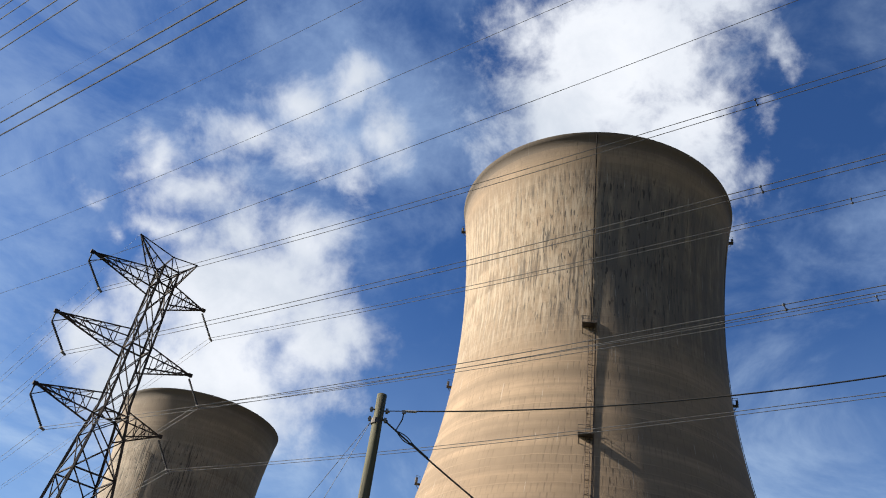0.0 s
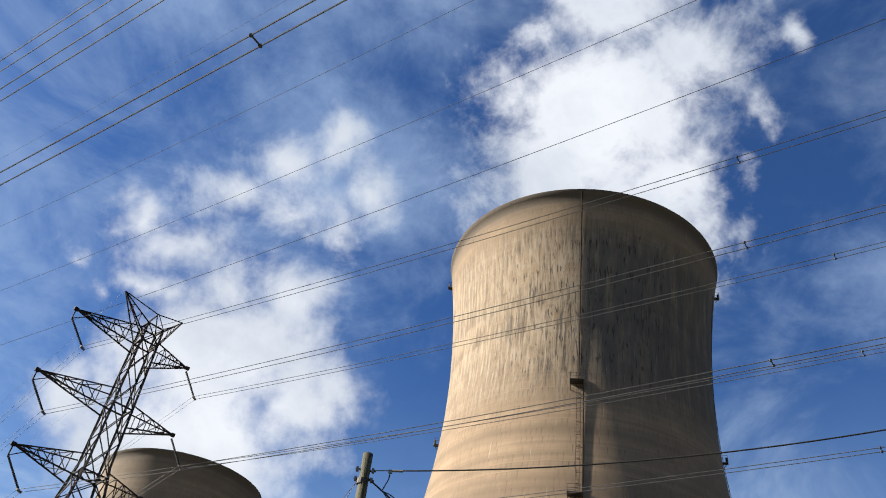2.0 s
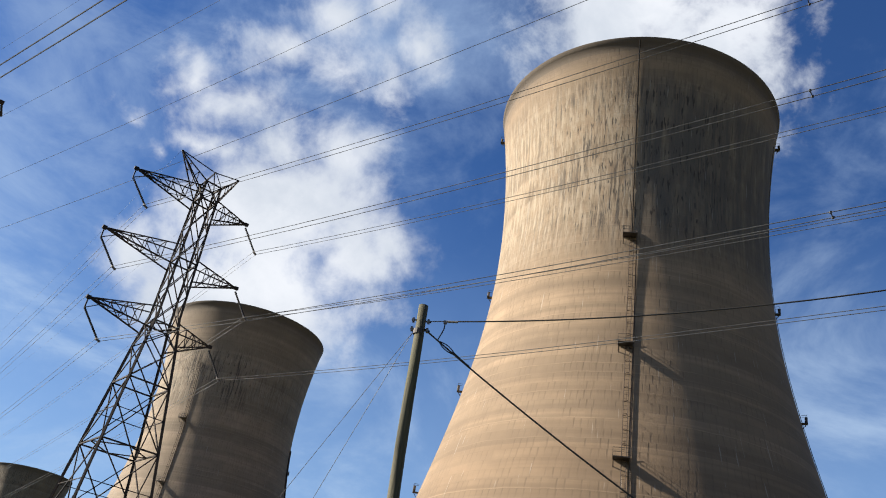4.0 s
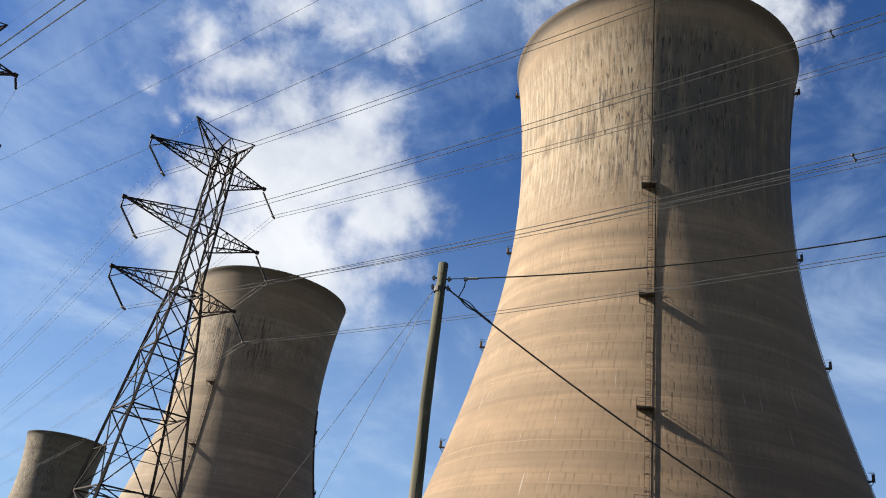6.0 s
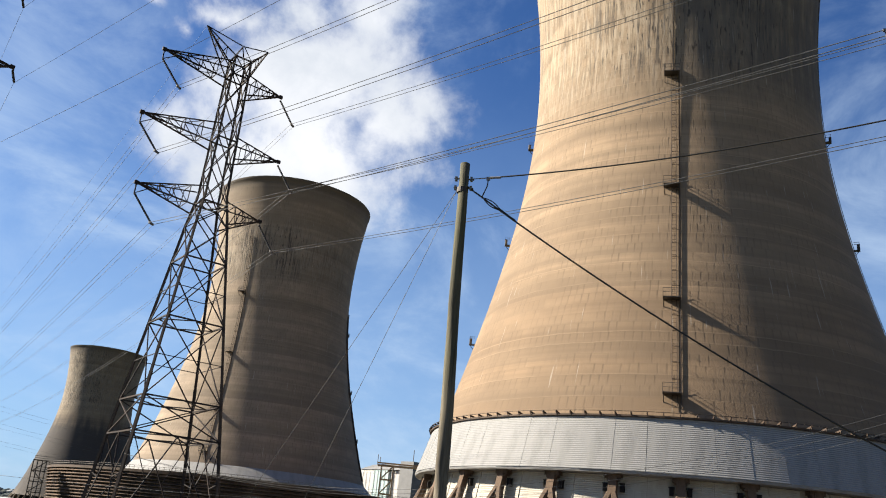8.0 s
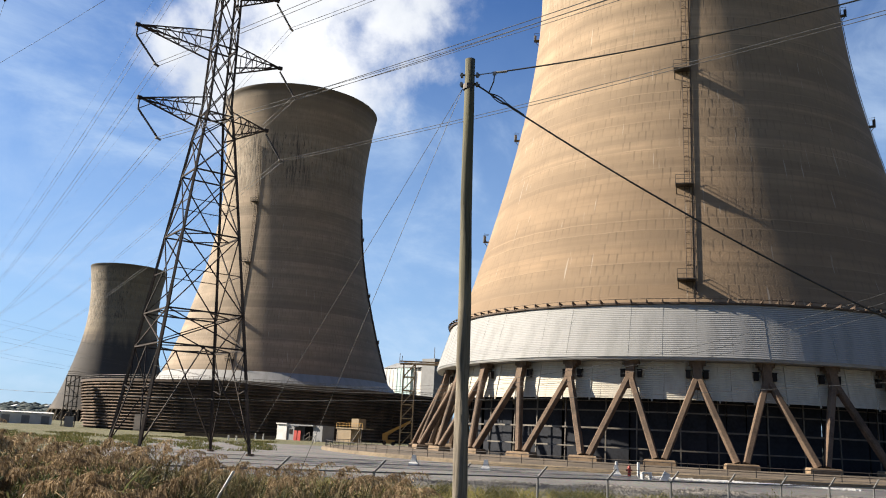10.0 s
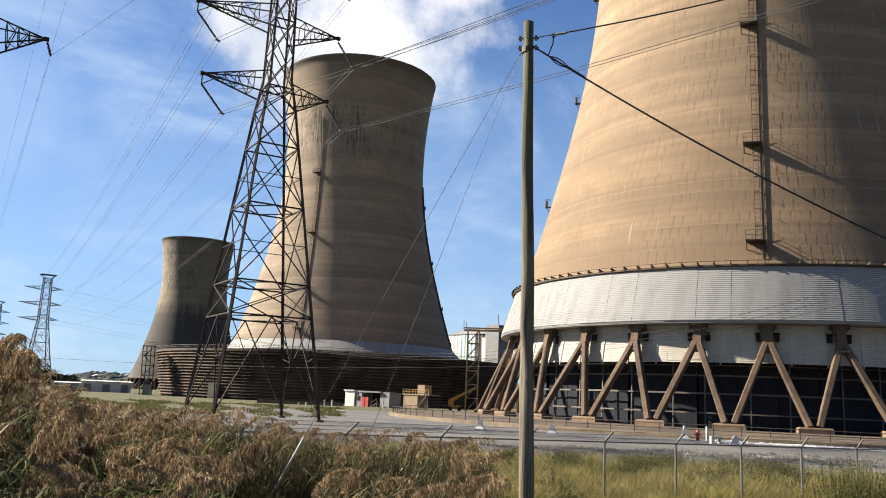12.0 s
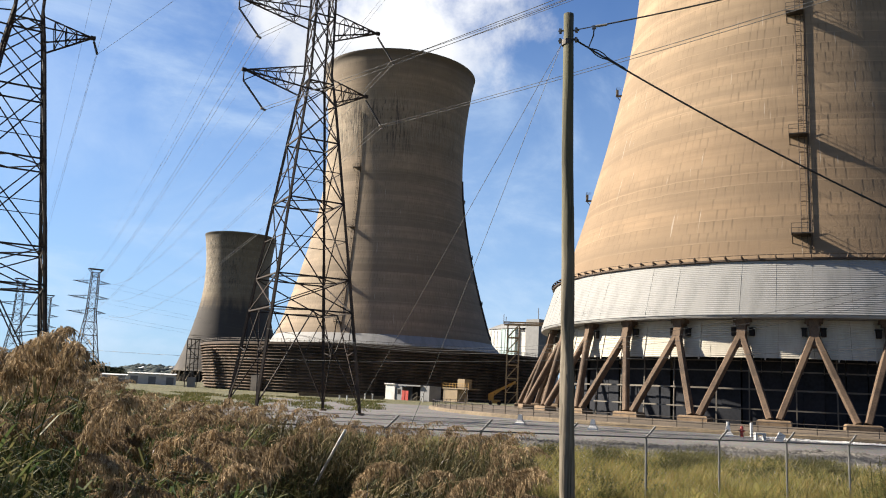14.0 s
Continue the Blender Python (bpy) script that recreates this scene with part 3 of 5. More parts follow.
tower = thing("cooling_tower", T1, "streaked tan concrete cooling tower on splayed columns with white ring", "cooling tower", "cooling towers")
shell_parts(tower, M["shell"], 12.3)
ladder_parts(tower, -173.45, 19.8, 73.8, (72.6, 52.6, 34.6, 21.5), lean=0.42)
part("conduit", Mesh().tube([rib(-173.0 + 0.007 * (z - 73.0), shell_r(z) + 0.12, z) for z in np.linspace(73.0, 112.4, 30)], 0.10, 6), M["dark"], tower, "thin dark conduit up to the rim")
lights(tower, ((-86.7, 108.6), (-95.5, 70.3), (-99.0, 51.0), (-100.1, 33.0), (101.4, 107.8), (109.9, 70.2), (113.2, 50.4), (115.0, 33.0)))
for zz in (30.0, 60.0, 90.0):
    part("lightning_conductor", Mesh().tube([rib(112.0, shell_r(z) + 0.12, z) for z in np.linspace(zz - 15, zz + 15, 12)], 0.05, 4), M["dark_steel"], tower)


def ring_panel(r0, z0, r1, z1, span, bow=0.0):
    """One curved sheet of the cladding with its thickness, about compass angle 0."""
    g = Mesh()
    prof = [(r0, z0), (r1 + bow, z1), (r1 + bow - 0.08, z1), (r0 - 0.08, z0), (r0, z0)]
    revolve(prof, 4, -span / 2, span / 2, g)
    return g


clad = ring_panel(37.9, 18.35, 39.95, 11.85, 360 / 64 - 0.02).data("cladding_panel", M["clad"])
for k in range(64):
    ob = part("cladding_panel", clad, None, tower)
    ob.rotation_euler.z = radians(-(HEAD0 + 2.8 + k * 360 / 64))
    ob.scale = (1 + 0.0006 * ((k * 7) % 3), 1 + 0.0006 * ((k * 7) % 3), 1)
part("ring_soffit", revolve([(39.9, 11.85), (39.85, 11.55), (36.0, 11.55), (36.0, 12.4)], 192), M["clad"], tower, "shaded soffit under the cladding ring", smooth=False)
part("ring_ledge", revolve([(37.0, 18.4), (38.25, 18.5), (38.25, 18.3), (37.75, 18.25)], 192), M["rusty"], tower, "dark ledge along the top of the cladding", smooth=False)
bracket = Mesh()
bracket.beam((0, 37.3, 18.55), (0, 38.45, 18.8), 0.10, 0.22).beam((0, 38.3, 18.45), (0, 38.3, 18.95), 0.1).beam((-0.9, 38.3, 18.9), (0.9, 38.3, 18.9), 0.07)
bracket = bracket.data("ledge_bracket", M["rusty"])
for k in range(128):
    part("ledge_bracket", bracket, None, tower).rotation_euler.z = radians(-k * 360 / 128)


def column_mesh():
    """A forked support: one head, two legs that splay to the ground."""
    g = Mesh()
    half = STEP / 2 - 0.62
    head = [rib(0, 38.35, 11.6), rib(0, 39.15, 8.4)]
    g.beam(head[0], head[0] + (head[1] - head[0]) * 1.02, 0.95, 0.8)
    g.box(rib(0, 38.3, 11.3), (1.9, 1.0, 0.5)).box(rib(0, 38.35, 10.95), (1.4, 0.9, 0.35))
    for s in (-1, 1):
        top, foot = rib(s * 0.32, 39.0, 9.3), rib(s * half, 42.9, 0.35)
        d = foot - top
        w = Vector((math.cos(radians(s * half)), 0, 0))
        # legs are wider across than deep, with chamfered edges
        n0 = d.cross(w).normalized()
        w0 = n0.cross(d).normalized()
        sec = [(-0.36, -0.26), (-0.24, -0.40), (0.24, -0.40), (0.36, -0.26), (0.36, 0.26), (0.24, 0.40), (-0.24, 0.40), (-0.36, 0.26)]
        pts = [e + w0 * a + n0 * b for e in (top, foot) for a, b in sec]
        g.add(pts, [tuple(range(7, -1, -1)), tuple(range(8, 16))] + [(i, (i + 1) % 8, (i + 1) % 8 + 8, i + 8) for i in range(8)])
    return g.data("column", M["column"])


def pad_mesh():
    g = Mesh()
    pts = [rib(0, 42.9, 0) + Vector((a * sx, b * sy, z)) for z, sx, sy in ((-0.55, 1.75, 0.9), (0.2, 1.7, 0.85), (0.34, 1.55, 0.75)) for a, b in ((-1, -1), (1, -1), (1, 1), (-1, 1))]
    g.add(pts, [(3, 2, 1, 0), (8, 9, 10, 11)] + [(4 * k + i, 4 * k + (i + 1) % 4, 4 * k + 4 + (i + 1) % 4, 4 * k + 4 + i) for k in (0, 1) for i in range(4)])
    return g.data("footing", M["pad"])


col, pad = column_mesh(), pad_mesh()
for k in range(32):
    part("column", col, None, tower).rotation_euler.z = radians(-(HEAD0 + k * STEP))
    part("footing", pad, None, tower).rotation_euler.z = radians(-(HEAD0 + (k + 0.5) * STEP))

# skirt behind the column heads, hung in panels with ribs
skirt = ring_panel(37.45, 11.5, 38.35, 7.1, STEP / 2 - 0.06).data("skirt_panel", M["skirt"])
skirt_rib = Mesh()
skirt_rib.beam(rib(0, 37.48, 11.5), rib(0, 38.42, 6.85), 0.14)
skirt_rib = skirt_rib.data("skirt_rib", M["skirt"])
for k in range(64):
    part("skirt_panel", skirt, None, tower).rotation_euler.z = radians(-(HEAD0 + 2.8 + k * STEP / 2))
for k in range(64):
    part("skirt_rib", skirt_rib, None, tower).rotation_euler.z = radians(-(HEAD0 + 2.0 + k * 5.625))
box = Mesh().box(rib(0, 38.15, 10.0), (0.5, 0.5, 0.85)).box(rib(0, 38.1, 10.5), (0.7, 0.4, 0.12)).data("junction_box", M["dark"])
for k in range(32):
    for side in (-1.5, 1.5):
        part("junction_box", box, None, tower, "small black box beside a column head").rotation_euler.z = radians(-(HEAD0 + side + k * STEP))
# packing inside, interior shade put into its near-black colour, with scaffold rails and posts
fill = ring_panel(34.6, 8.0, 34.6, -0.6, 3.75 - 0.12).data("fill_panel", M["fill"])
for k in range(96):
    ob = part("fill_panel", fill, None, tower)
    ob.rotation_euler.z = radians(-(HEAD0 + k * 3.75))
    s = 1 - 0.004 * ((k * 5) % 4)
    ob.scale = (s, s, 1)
for k, (z, r, w) in enumerate(((5.7, 35.6, 0.16), (3.6, 35.9, 0.2), (1.35, 36.3, 0.16), (6.9, 35.2, 0.1))):
    part("rail", revolve([(r, z - w / 2), (r + 0.1, z - w / 2), (r + 0.1, z + w / 2), (r, z + w / 2), (r, z - w / 2)], 160), M["rail"], tower, "weathered horizontal rail")
post = Mesh()
post.beam(rib(0, 35.7, 8.0), rib(0, 35.9, -0.5), 0.14)
post = post.data("post", M["rail"])
for k in range(48):
    part("post", post, None, tower).rotation_euler.z = radians(-(HEAD0 + 3.0 + k * 7.5 + 0.8 * math.sin(k * 2.3)))

apron = solid("basin_apron", revolve([(33, -0.5), (44.4, -0.25), (55.6, -0.66)], 240), M["apron"], "stained brown concrete and earth round the columns", "concrete apron", kind="structure")
apron.location = T1
basin = solid("basin_kerb", revolve([(55.6, -0.9), (55.6, -0.62), (56.6, -0.60), (56.75, -0.70), (56.9, -1.6)], 240), M["kerb"],
              "low tan concrete basin kerb round the tower", "concrete kerb", kind="structure")
basin.location = T1
hand = Mesh()
for z in (-0.15, 0.3):
    hand.tube([rib(a, 56.2, z) for a in np.linspace(90, 290, 160)], 0.035, 4)
for a in np.linspace(90, 290, 80):
    hand.beam(rib(a, 56.2, -0.62), rib(a, 56.2, 0.32), 0.06)
ob = solid("basin_handrail", hand, M["dark_steel"], "thin dark handrail along the basin kerb", "handrail")
ob.location = T1

# second tower: shell over a broad louvred base
tower = thing("cooling_tower", T2, "grey-tan concrete cooling tower over a dark louvred base, white collar", "cooling tower", "cooling towers")
shell_parts(tower, M["shell_b"], 13.0)
ladder_parts(tower, -177.5, 17.5, 92.0, (72.5, 51.6, 33.2, 20.0), lean=9.0)
lights(tower, ((84.0, 66.0), (86.0, 46.0), (88.0, 30.0)))
part("drain_pipe", Mesh().tube([rib(87.0 - 0.06 * (z - 18), shell_r(z) + 0.3, z) for z in np.linspace(18, 74, 20)], 0.28, 6), M["dark_steel"], tower, "dark pipe down the shell")
collar = ring_panel(36.9, 17.4, 40.9, 13.4, 7.5 - 0.02).data("collar_panel", M["clad"])
for k in range(48):
    part("collar_panel", collar, None, tower).rotation_euler.z = radians(-k * 7.5)
part("base_roof", revolve([(38, 13.0), (60.9, 11.9), (61.2, 11.5), (60.0, 11.4)], 160), M["pad"], tower, "dusty flat roof of the louvred base")
# plain sheet, coloured as the shade between the louvres
part("base_core", revolve([(60.3, 11.6), (58.4, -2.2)], 160), M["gap_shade"], tower, "near-black sheet painted as the shade behind the louvres")
ROWS = 15
for k in range(ROWS):
    z = -1.6 + (k + 0.5) * 12.9 / ROWS
    r = 58.95 + 2.1 * (z + 2) / 14.0
    part("louvre", revolve([(r - 0.35, z + 0.36), (r + 0.55, z - 0.22), (r + 0.5, z - 0.34), (r - 0.4, z + 0.24), (r - 0.35, z + 0.36)], 200, 110, 290), M["slat"], tower)
part("roof_edge", revolve([(61.3, 11.3), (61.5, 11.3), (61.5, 12.0), (61.3, 12.0), (61.3, 11.3)], 160), M["rusty"], tower, "rusty edge beam")
rails = Mesh()
for a in np.linspace(110, 290, 130):
    rails.beam(rib(a, 61.2, 12.0), rib(a, 61.2, 13.0), 0.07)
for z in (12.5, 13.0):
    rails.tube([rib(a, 61.2, z) for a in np.linspace(110, 290, 130)], 0.045, 4)
part("roof_railing", rails, M["rail"], tower, "thin railing round the base roof")
ribs = Mesh()
ribs.beam(rib(0, 58.75, -2.2), rib(0, 60.75, 11.4), 0.22)
ribs = ribs.data("louvre_post", M["slat"])
for k in range(48):
    part("louvre_post", ribs, None, tower).rotation_euler.z = radians(-(115 + k * 3.6))
g = Mesh()
g.box((0, 60.0, 0.2), (3.4, 1.2, 4.4)).box((0, 60.62, 0.2), (2.6, 0.1, 3.8))
part("door", g, M["dark_steel"], tower, "dark door set in the louvres").rotation_euler.z = radians(-196.5)

# third tower, far off
tower = thing("cooling_tower", T3, "distant concrete cooling tower, lower half blackened, open columned base", "cooling tower", "cooling towers")
shell_parts(tower, M["shell_c"], 7.0)
lights(tower, ((-95.0, 60.0), (-97.0, 40.0), (-99.0, 22.0)))
prop = Mesh()
prop.beam(rib(0, 41.3, 7.3), rib(3.2, 45.0, -1.0), 0.9).beam(rib(0, 41.3, 7.3), rib(-3.2, 45.0, -1.0), 0.9)
prop = prop.data("column", M["kerb"])
for k in range(40):
    part("column", prop, None, tower).rotation_euler.z = radians(-k * 9)
# the interior's shade is a near-black cylinder
part("base_core", revolve([(37.0, 8.0), (37.0, -1.2)], 64), M["dark"], tower, "near-black sheet painted as the shade behind the columns")

# ---- lattice pylons ----
ARMS = ((48.8, 8.2, 5.4), (41.0, 8.9, 6.5), (33.5, 7.8, 5.6))     # height of tip, long and short reach
PEAKS = ((-1, 4.4), (1, 2.95))
PYLON_TURN = 44.3


def pylon_half(z):
    for (z0, h0), (z1, h1) in (((0, 5.15), (31.0, 1.65)), ((31.0, 1.65), (34.5, 1.15)), ((34.5, 1.15), (51.0, 0.92)), ((51.0, 0.92), (54.0, 0.92))):
        if z <= z1:
            return h0 + (h1 - h0) * (z - z0) / (z1 - z0)
    return 0.92


def build_pylon(at, label, group, arms=None, half=None, turn=None):
    """A lattice tower; one with arms and a body of its own has a flat top."""
    plain = arms is not None
    arms, body_half, turn = arms or ARMS, half or pylon_half, PYLON_TURN if turn is None else turn
    py = thing("transmission_tower", at, label, "pylon", group, turn=turn)
    corners = ((1, 1), (1, -1), (-1, -1), (-1, 1))

    def at_z(c, z):
        h = body_half(z)
        return Vector((c[0] * h, c[1] * h, z))
    levels = [0, 9.5, 12.8, 20.6, 27.0, 31.0, 33.5, 37.2, 41.0, 44.9, 48.8, 51.0]
    for c in corners:
        leg = Mesh()
        for z0, z1, w in ((-0.5, 15.0, 0.25), (15.0, 31.0, 0.21), (31.0, 34.5, 0.21), (34.5, 51.0, 0.18)):
            leg.beam(at_z(c, max(z0, 0)) - Vector((0, 0, 0.5 if z0 < 0 else 0)), at_z(c, z1), w)
        part("leg", leg, M["lattice"], py)
    for k in range(4):
        c, d = corners[k], corners[(k + 1) % 4]
        members = []

        def strut(p, q, w):
            members.append((p, q, w))
        for i in range(len(levels) - 1):
            z0, z1 = levels[i], levels[i + 1]
            w = 0.105 if z0 < 31 else 0.10
            if i == 0:
                mid = (at_z(c, z1) + at_z(d, z1)) / 2
                strut(at_z(c, 0.3), mid, w)
                strut(at_z(d, 0.3), mid, w)
                for e in (c, d):
                    q = at_z(e, 0.3).lerp(mid, 0.55)
                    strut(q, at_z(e, 5.8), 0.08)
                    strut(q, at_z(e, 9.5), 0.08)
            else:
                strut(at_z(c, z0), at_z(d, z1), w)
                strut(at_z(d, z0), at_z(c, z1), w)
            if i in (2, 3):
                x = (at_z(c, z0) + at_z(d, z0) + at_z(c, z1) + at_z(d, z1)) / 4
                zc = x.z
                strut(x, at_z(c, zc), 0.07)
                strut(x, at_z(d, zc), 0.07)
            if i in (0, 1, 2, 3, 5, 7, 9, 10):
                strut(at_z(c, z1), at_z(d, z1), 0.14)
        for p, q, w in members:
            part("brace", Mesh().beam(p, q, w), M["lattice"], py)
    for z in (9.5, 12.8, 20.6, 33.5):
        dia = Mesh()
        a, b, c, d = (at_z(k, z) for k in corners)
        m = [(p + q) / 2 for p, q in ((a, b), (b, c), (c, d), (d, a))]
        for i in range(4):
            dia.beam(m[i], m[(i + 1) % 4], 0.1)
        part("diaphragm", dia, M["lattice"], py)
    for z, far_reach, near_reach in arms:
        for s in (-1, 1):
            arm = Mesh()
            reach = far_reach if s < 0 else near_reach
            tip = Vector((s * reach, 0, z))
            rise, lower = (0.9, 0.9) if plain else (1.5, 1.0) if s < 0 else (0.5, 2.0)
            h = body_half(z)
            hl = body_half(z - lower)
            tops = [Vector((s * h, y, z + rise)) for y in (-h, h)]
            lows = [Vector((s * hl, y, z - lower)) for y in (-hl, hl)]
            for p in tops:
                arm.beam(p, tip, 0.11)
            for p in lows:
                arm.beam(p, tip, 0.13)
            for t in (0.22, 0.45, 0.66):
                t2 = t + 0.2
                T = [p.lerp(tip, t) for p in tops]
                L = [p.lerp(tip, t) for p in lows]
                T2_ = [p.lerp(tip, t2) for p in tops]
                L2 = [p.lerp(tip, t2) for p in lows]
                for i in (0, 1):
                    arm.beam(T[i], L[i], 0.07).beam(L[i], T2_[i], 0.07)
                arm.beam(T[0], T[1], 0.07).beam(L[0], L[1], 0.07).beam(T[0], T2_[1], 0.06).beam(L[0], L2[1], 0.06)
            arm.box(tip, (0.45, 0.3, 0.35))
            part("cross_arm", arm, M["lattice"], py)
    if plain:
        bar = Mesh()
        for y in (-1.5, 1.5):
            bar.beam((-3.4, y, 52.6), (3.4, y, 52.6), 0.3).beam((-3.4, y, 52.6), (-1.6, y, 51.0), 0.2).beam((3.4, y, 52.6), (1.6, y, 51.0), 0.2)
        part("top_bar", bar, M["lattice"], py)
    for s, reach in () if plain else PEAKS:
        peak = Mesh()
        tip = Vector((s * reach, 0, 53.6))
        for y in (-0.92, 0.92):
            peak.beam((s * 0.92, y, 51.0), tip, 0.11).beam((s * 0.92, y, 48.8), tip, 0.11)
            peak.beam((s * 0.92, y, 51.0), (s * 0.0, y * 0.2, 53.0), 0.09)
        for t in (0.3, 0.6):
            a = [Vector((s * 0.92, y, 51.0)).lerp(tip, t) for y in (-0.92, 0.92)]
            b = [Vector((s * 0.92, y, 48.8)).lerp(tip, t) for y in (-0.92, 0.92)]
            peak.beam(a[0], a[1], 0.07).beam(b[0], b[1], 0.07).beam(a[0], b[0], 0.07).beam(a[1], b[1], 0.07)
        peak.beam((0, 0, 53.0), tip, 0.09)
        part("shield_wire_peak", peak, M["lattice"], py)
    for c in corners:
        p = at_z(c, 0)
        foot = Mesh()
        foot.tube([(p.x, p.y, -0.9), (p.x, p.y, -0.2), (p.x, p.y, -0.12)], 0.4, 10)
        part("footing", foot, M["column"], py)
    return py


def string_mesh(p, q):
    """A string of insulator discs."""
    g = Mesh()
    p, q = Vector(p), Vector(q)
    n = 16
    pts, k = [], 0
    d = (q - p).normalized()
    a = d.cross(Vector((0, 0, 1))).normalized()
    b = a.cross(d)
    prev = None
    for i in range(2 * n + 1):
        r = 0.13 if i % 2 else 0.085
        ring = [p.lerp(q, i / (2 * n)) + r * (math.cos(t) * a + math.sin(t) * b) for t in np.linspace(0, 2 * math.pi, 7)[:-1]]
        pts += ring
    g.add(pts, [(6 * i + j, 6 * i + (j + 1) % 6, 6 * i + 6 + (j + 1) % 6, 6 * i + 6 + j) for i in range(2 * n) for j in range(6)])
    return g


TURN_M = Matrix.Rotation(radians(-PYLON_TURN), 3, "Z")
SWING_L, SWING_R = TURN_M @ Vector((1.9, 1.1, -3.9)), TURN_M @ Vector((1.68, 0.68, -3.2))
P1 = Vector((-37.4, 76.75, -0.7))
P2 = Vector((-57.6, 57.9, -0.7))


def add_strings(py, sides):
    for z, far_reach, near_reach in ARMS:
        for s in sides:
            tip = Vector((-far_reach if s < 0 else near_reach, 0, z))
            if s < 0:
                drop = tip + Vector((0, 0, -1.15))
                hang = Mesh()
                hang.beam(tip, drop, 0.12).beam(drop, tip + Vector((1.3, 0, -0.25)), 0.08)
                part("hanger", hang, M["lattice"], py)
                part("insulator", string_mesh(drop, tip + SWING_L), M["glass"], py, "string of dark porcelain discs")
                end = tip + SWING_L
            else:
                part("insulator", string_mesh(tip + Vector((0, 0, -0.4)), tip + SWING_R), M["glass"], py, "string of dark porcelain discs")
                end = tip + SWING_R
            clamp = Mesh()
            clamp.box(end, (0.7, 0.14, 0.2), Matrix.Rotation(0.6, 3, "Z"))
            part("yoke_plate", clamp, M["steel"], py)


pylon_a = build_pylon(P1, "tall weathered lattice pylon with six cross arms, hanging insulators", "pylons")
FAR_ARMS = ((46.2, 9.6, 7.2), (38.8, 11.2, 7.2), (31.6, 11.0, 6.4))


def far_half(z):
    return float(np.interp(z, (0, 29, 52), (6.0, 2.1, 1.6)))


Mesh.stout = 1.4
pylon_far = build_pylon(Vector((-276, 340, -1.0)), "distant lattice pylon with a flat top and short arms", "far pylons", FAR_ARMS, far_half, PYLON_TURN + 8)
Mesh.stout = 1.0
for x, y in ((-356, 379), (-410, 462)):
    copy_thing(pylon_far, pose(x, y, -1.0, 0, 0, PYLON_TURN + 8))
pylon_b = copy_thing(pylon_a, pose(*P2, 0, 0, PYLON_TURN))
tagged(pylon_b, "tall lattice pylon standing beyond the reed bed")
add_strings(pylon_a, (-1, 1))
add_strings(pylon_b, (-1,))
for z, _, reach in ARMS:
    tip = Vector((reach, 0, z))
    part("insulator", string_mesh(tip + Vector((0.1, 0, -0.3)), tip + Vector((0.5, -0.3, -1.6))), M["glass"], pylon_b, "short string of dark discs")

# ---- overhead lines ----
HEADING, HEADING_B = compass(122.0), compass(124.0)
ROT = Matrix.Rotation(radians(PYLON_TURN), 3, "Z")


def attach(base, z, far_reach, near_reach, s):
    return base + ROT @ (Vector((-far_reach if s < 0 else near_reach, 0, z)) + (SWING_L if s < 0 else SWING_R))


def span(a, b, sag, n=26):
    return [a.lerp(b, t) - Vector((0, 0, 4 * sag * t * (1 - t))) for t in np.linspace(0, 1, n)]


def forward(a, n=30, length=150.0, way=HEADING, fall=0.049):
    return [a + way * s + Vector((0, 0, -fall * s + 0.00046 * s * s)) for s in np.linspace(0, length, n)]


def line(pts, r, label, group="overhead conductors"):
    return solid("power_line", Mesh().tube(pts, r, 5), M["wire"], label, "power line", group)


side_way = Vector((HEADING.y, -HEADING.x, 0))
FAR_BASE = Vector((-276, 340, -1.0))
for base, sides in ((P1, (-1, 1)), (P2, (-1,))):
    for z, reach, near_reach in ARMS:
        for s in sides:
            a = attach(base, z, reach, near_reach, s)
            run = {'way': HEADING, 'fall': 0.049} if base is P1 else {'way': HEADING_B, 'fall': 0.063}
            for k in (-1, 1):
                off = side_way * 0.27 * k
                line([p + off for p in forward(a, **run)], 0.026 if base is P1 else 0.032, "one of a pair of bundled aluminium conductors")
            g = Mesh()
            where = forward(a, 301, **run)[132 if base is P1 else 124]
            g.beam(where - side_way * 0.26, where + side_way * 0.26, 0.05).box(where - side_way * 0.26, (0.12, 0.12, 0.12)).box(where + side_way * 0.26, (0.12, 0.12, 0.12))
            if base is P1 or z < 35:
              solid("line_spacer", g, M["wire"], "small spacer between bundled conductors", "spacer", "line spacers")
            b = FAR_BASE + ROT @ Vector((s * reach, 0, z - 3.0)) + (Vector((-80, 39, 0)) if base is P2 else Vector((0, 0, 0)))
            for k in (-1, 1):
                off = Vector((0.7, 0.7, 0)).normalized() * 0.23 * k
                line([p + off for p in span(a, b, 7.5)], 0.02, "conductor running off to a distant pylon")
for z, _, reach in ARMS:
    a = P2 + ROT @ Vector((reach + 0.5, -0.3, z - 1.6))
    line(forward(a, way=HEADING_B, fall=0.06), 0.014, "thin single overhead wire")
    line(span(a, FAR_BASE + Vector((-80, 39, z - 3.0)), 7.0), 0.014, "thin single wire to a distant pylon")
for s, reach in PEAKS:
    line(forward(P2 + ROT @ Vector((s * reach, 0, 53.6)), way=HEADING_B, fall=0.05), 0.010, "thin shield wire between pylon peaks")
    line(span(P1 + ROT @ Vector((s * reach, 0, 53.6)), FAR_BASE + Vector((s * 2.5, s * 2.5, 53.6)), 4.0), 0.010, "thin shield wire between pylon peaks")
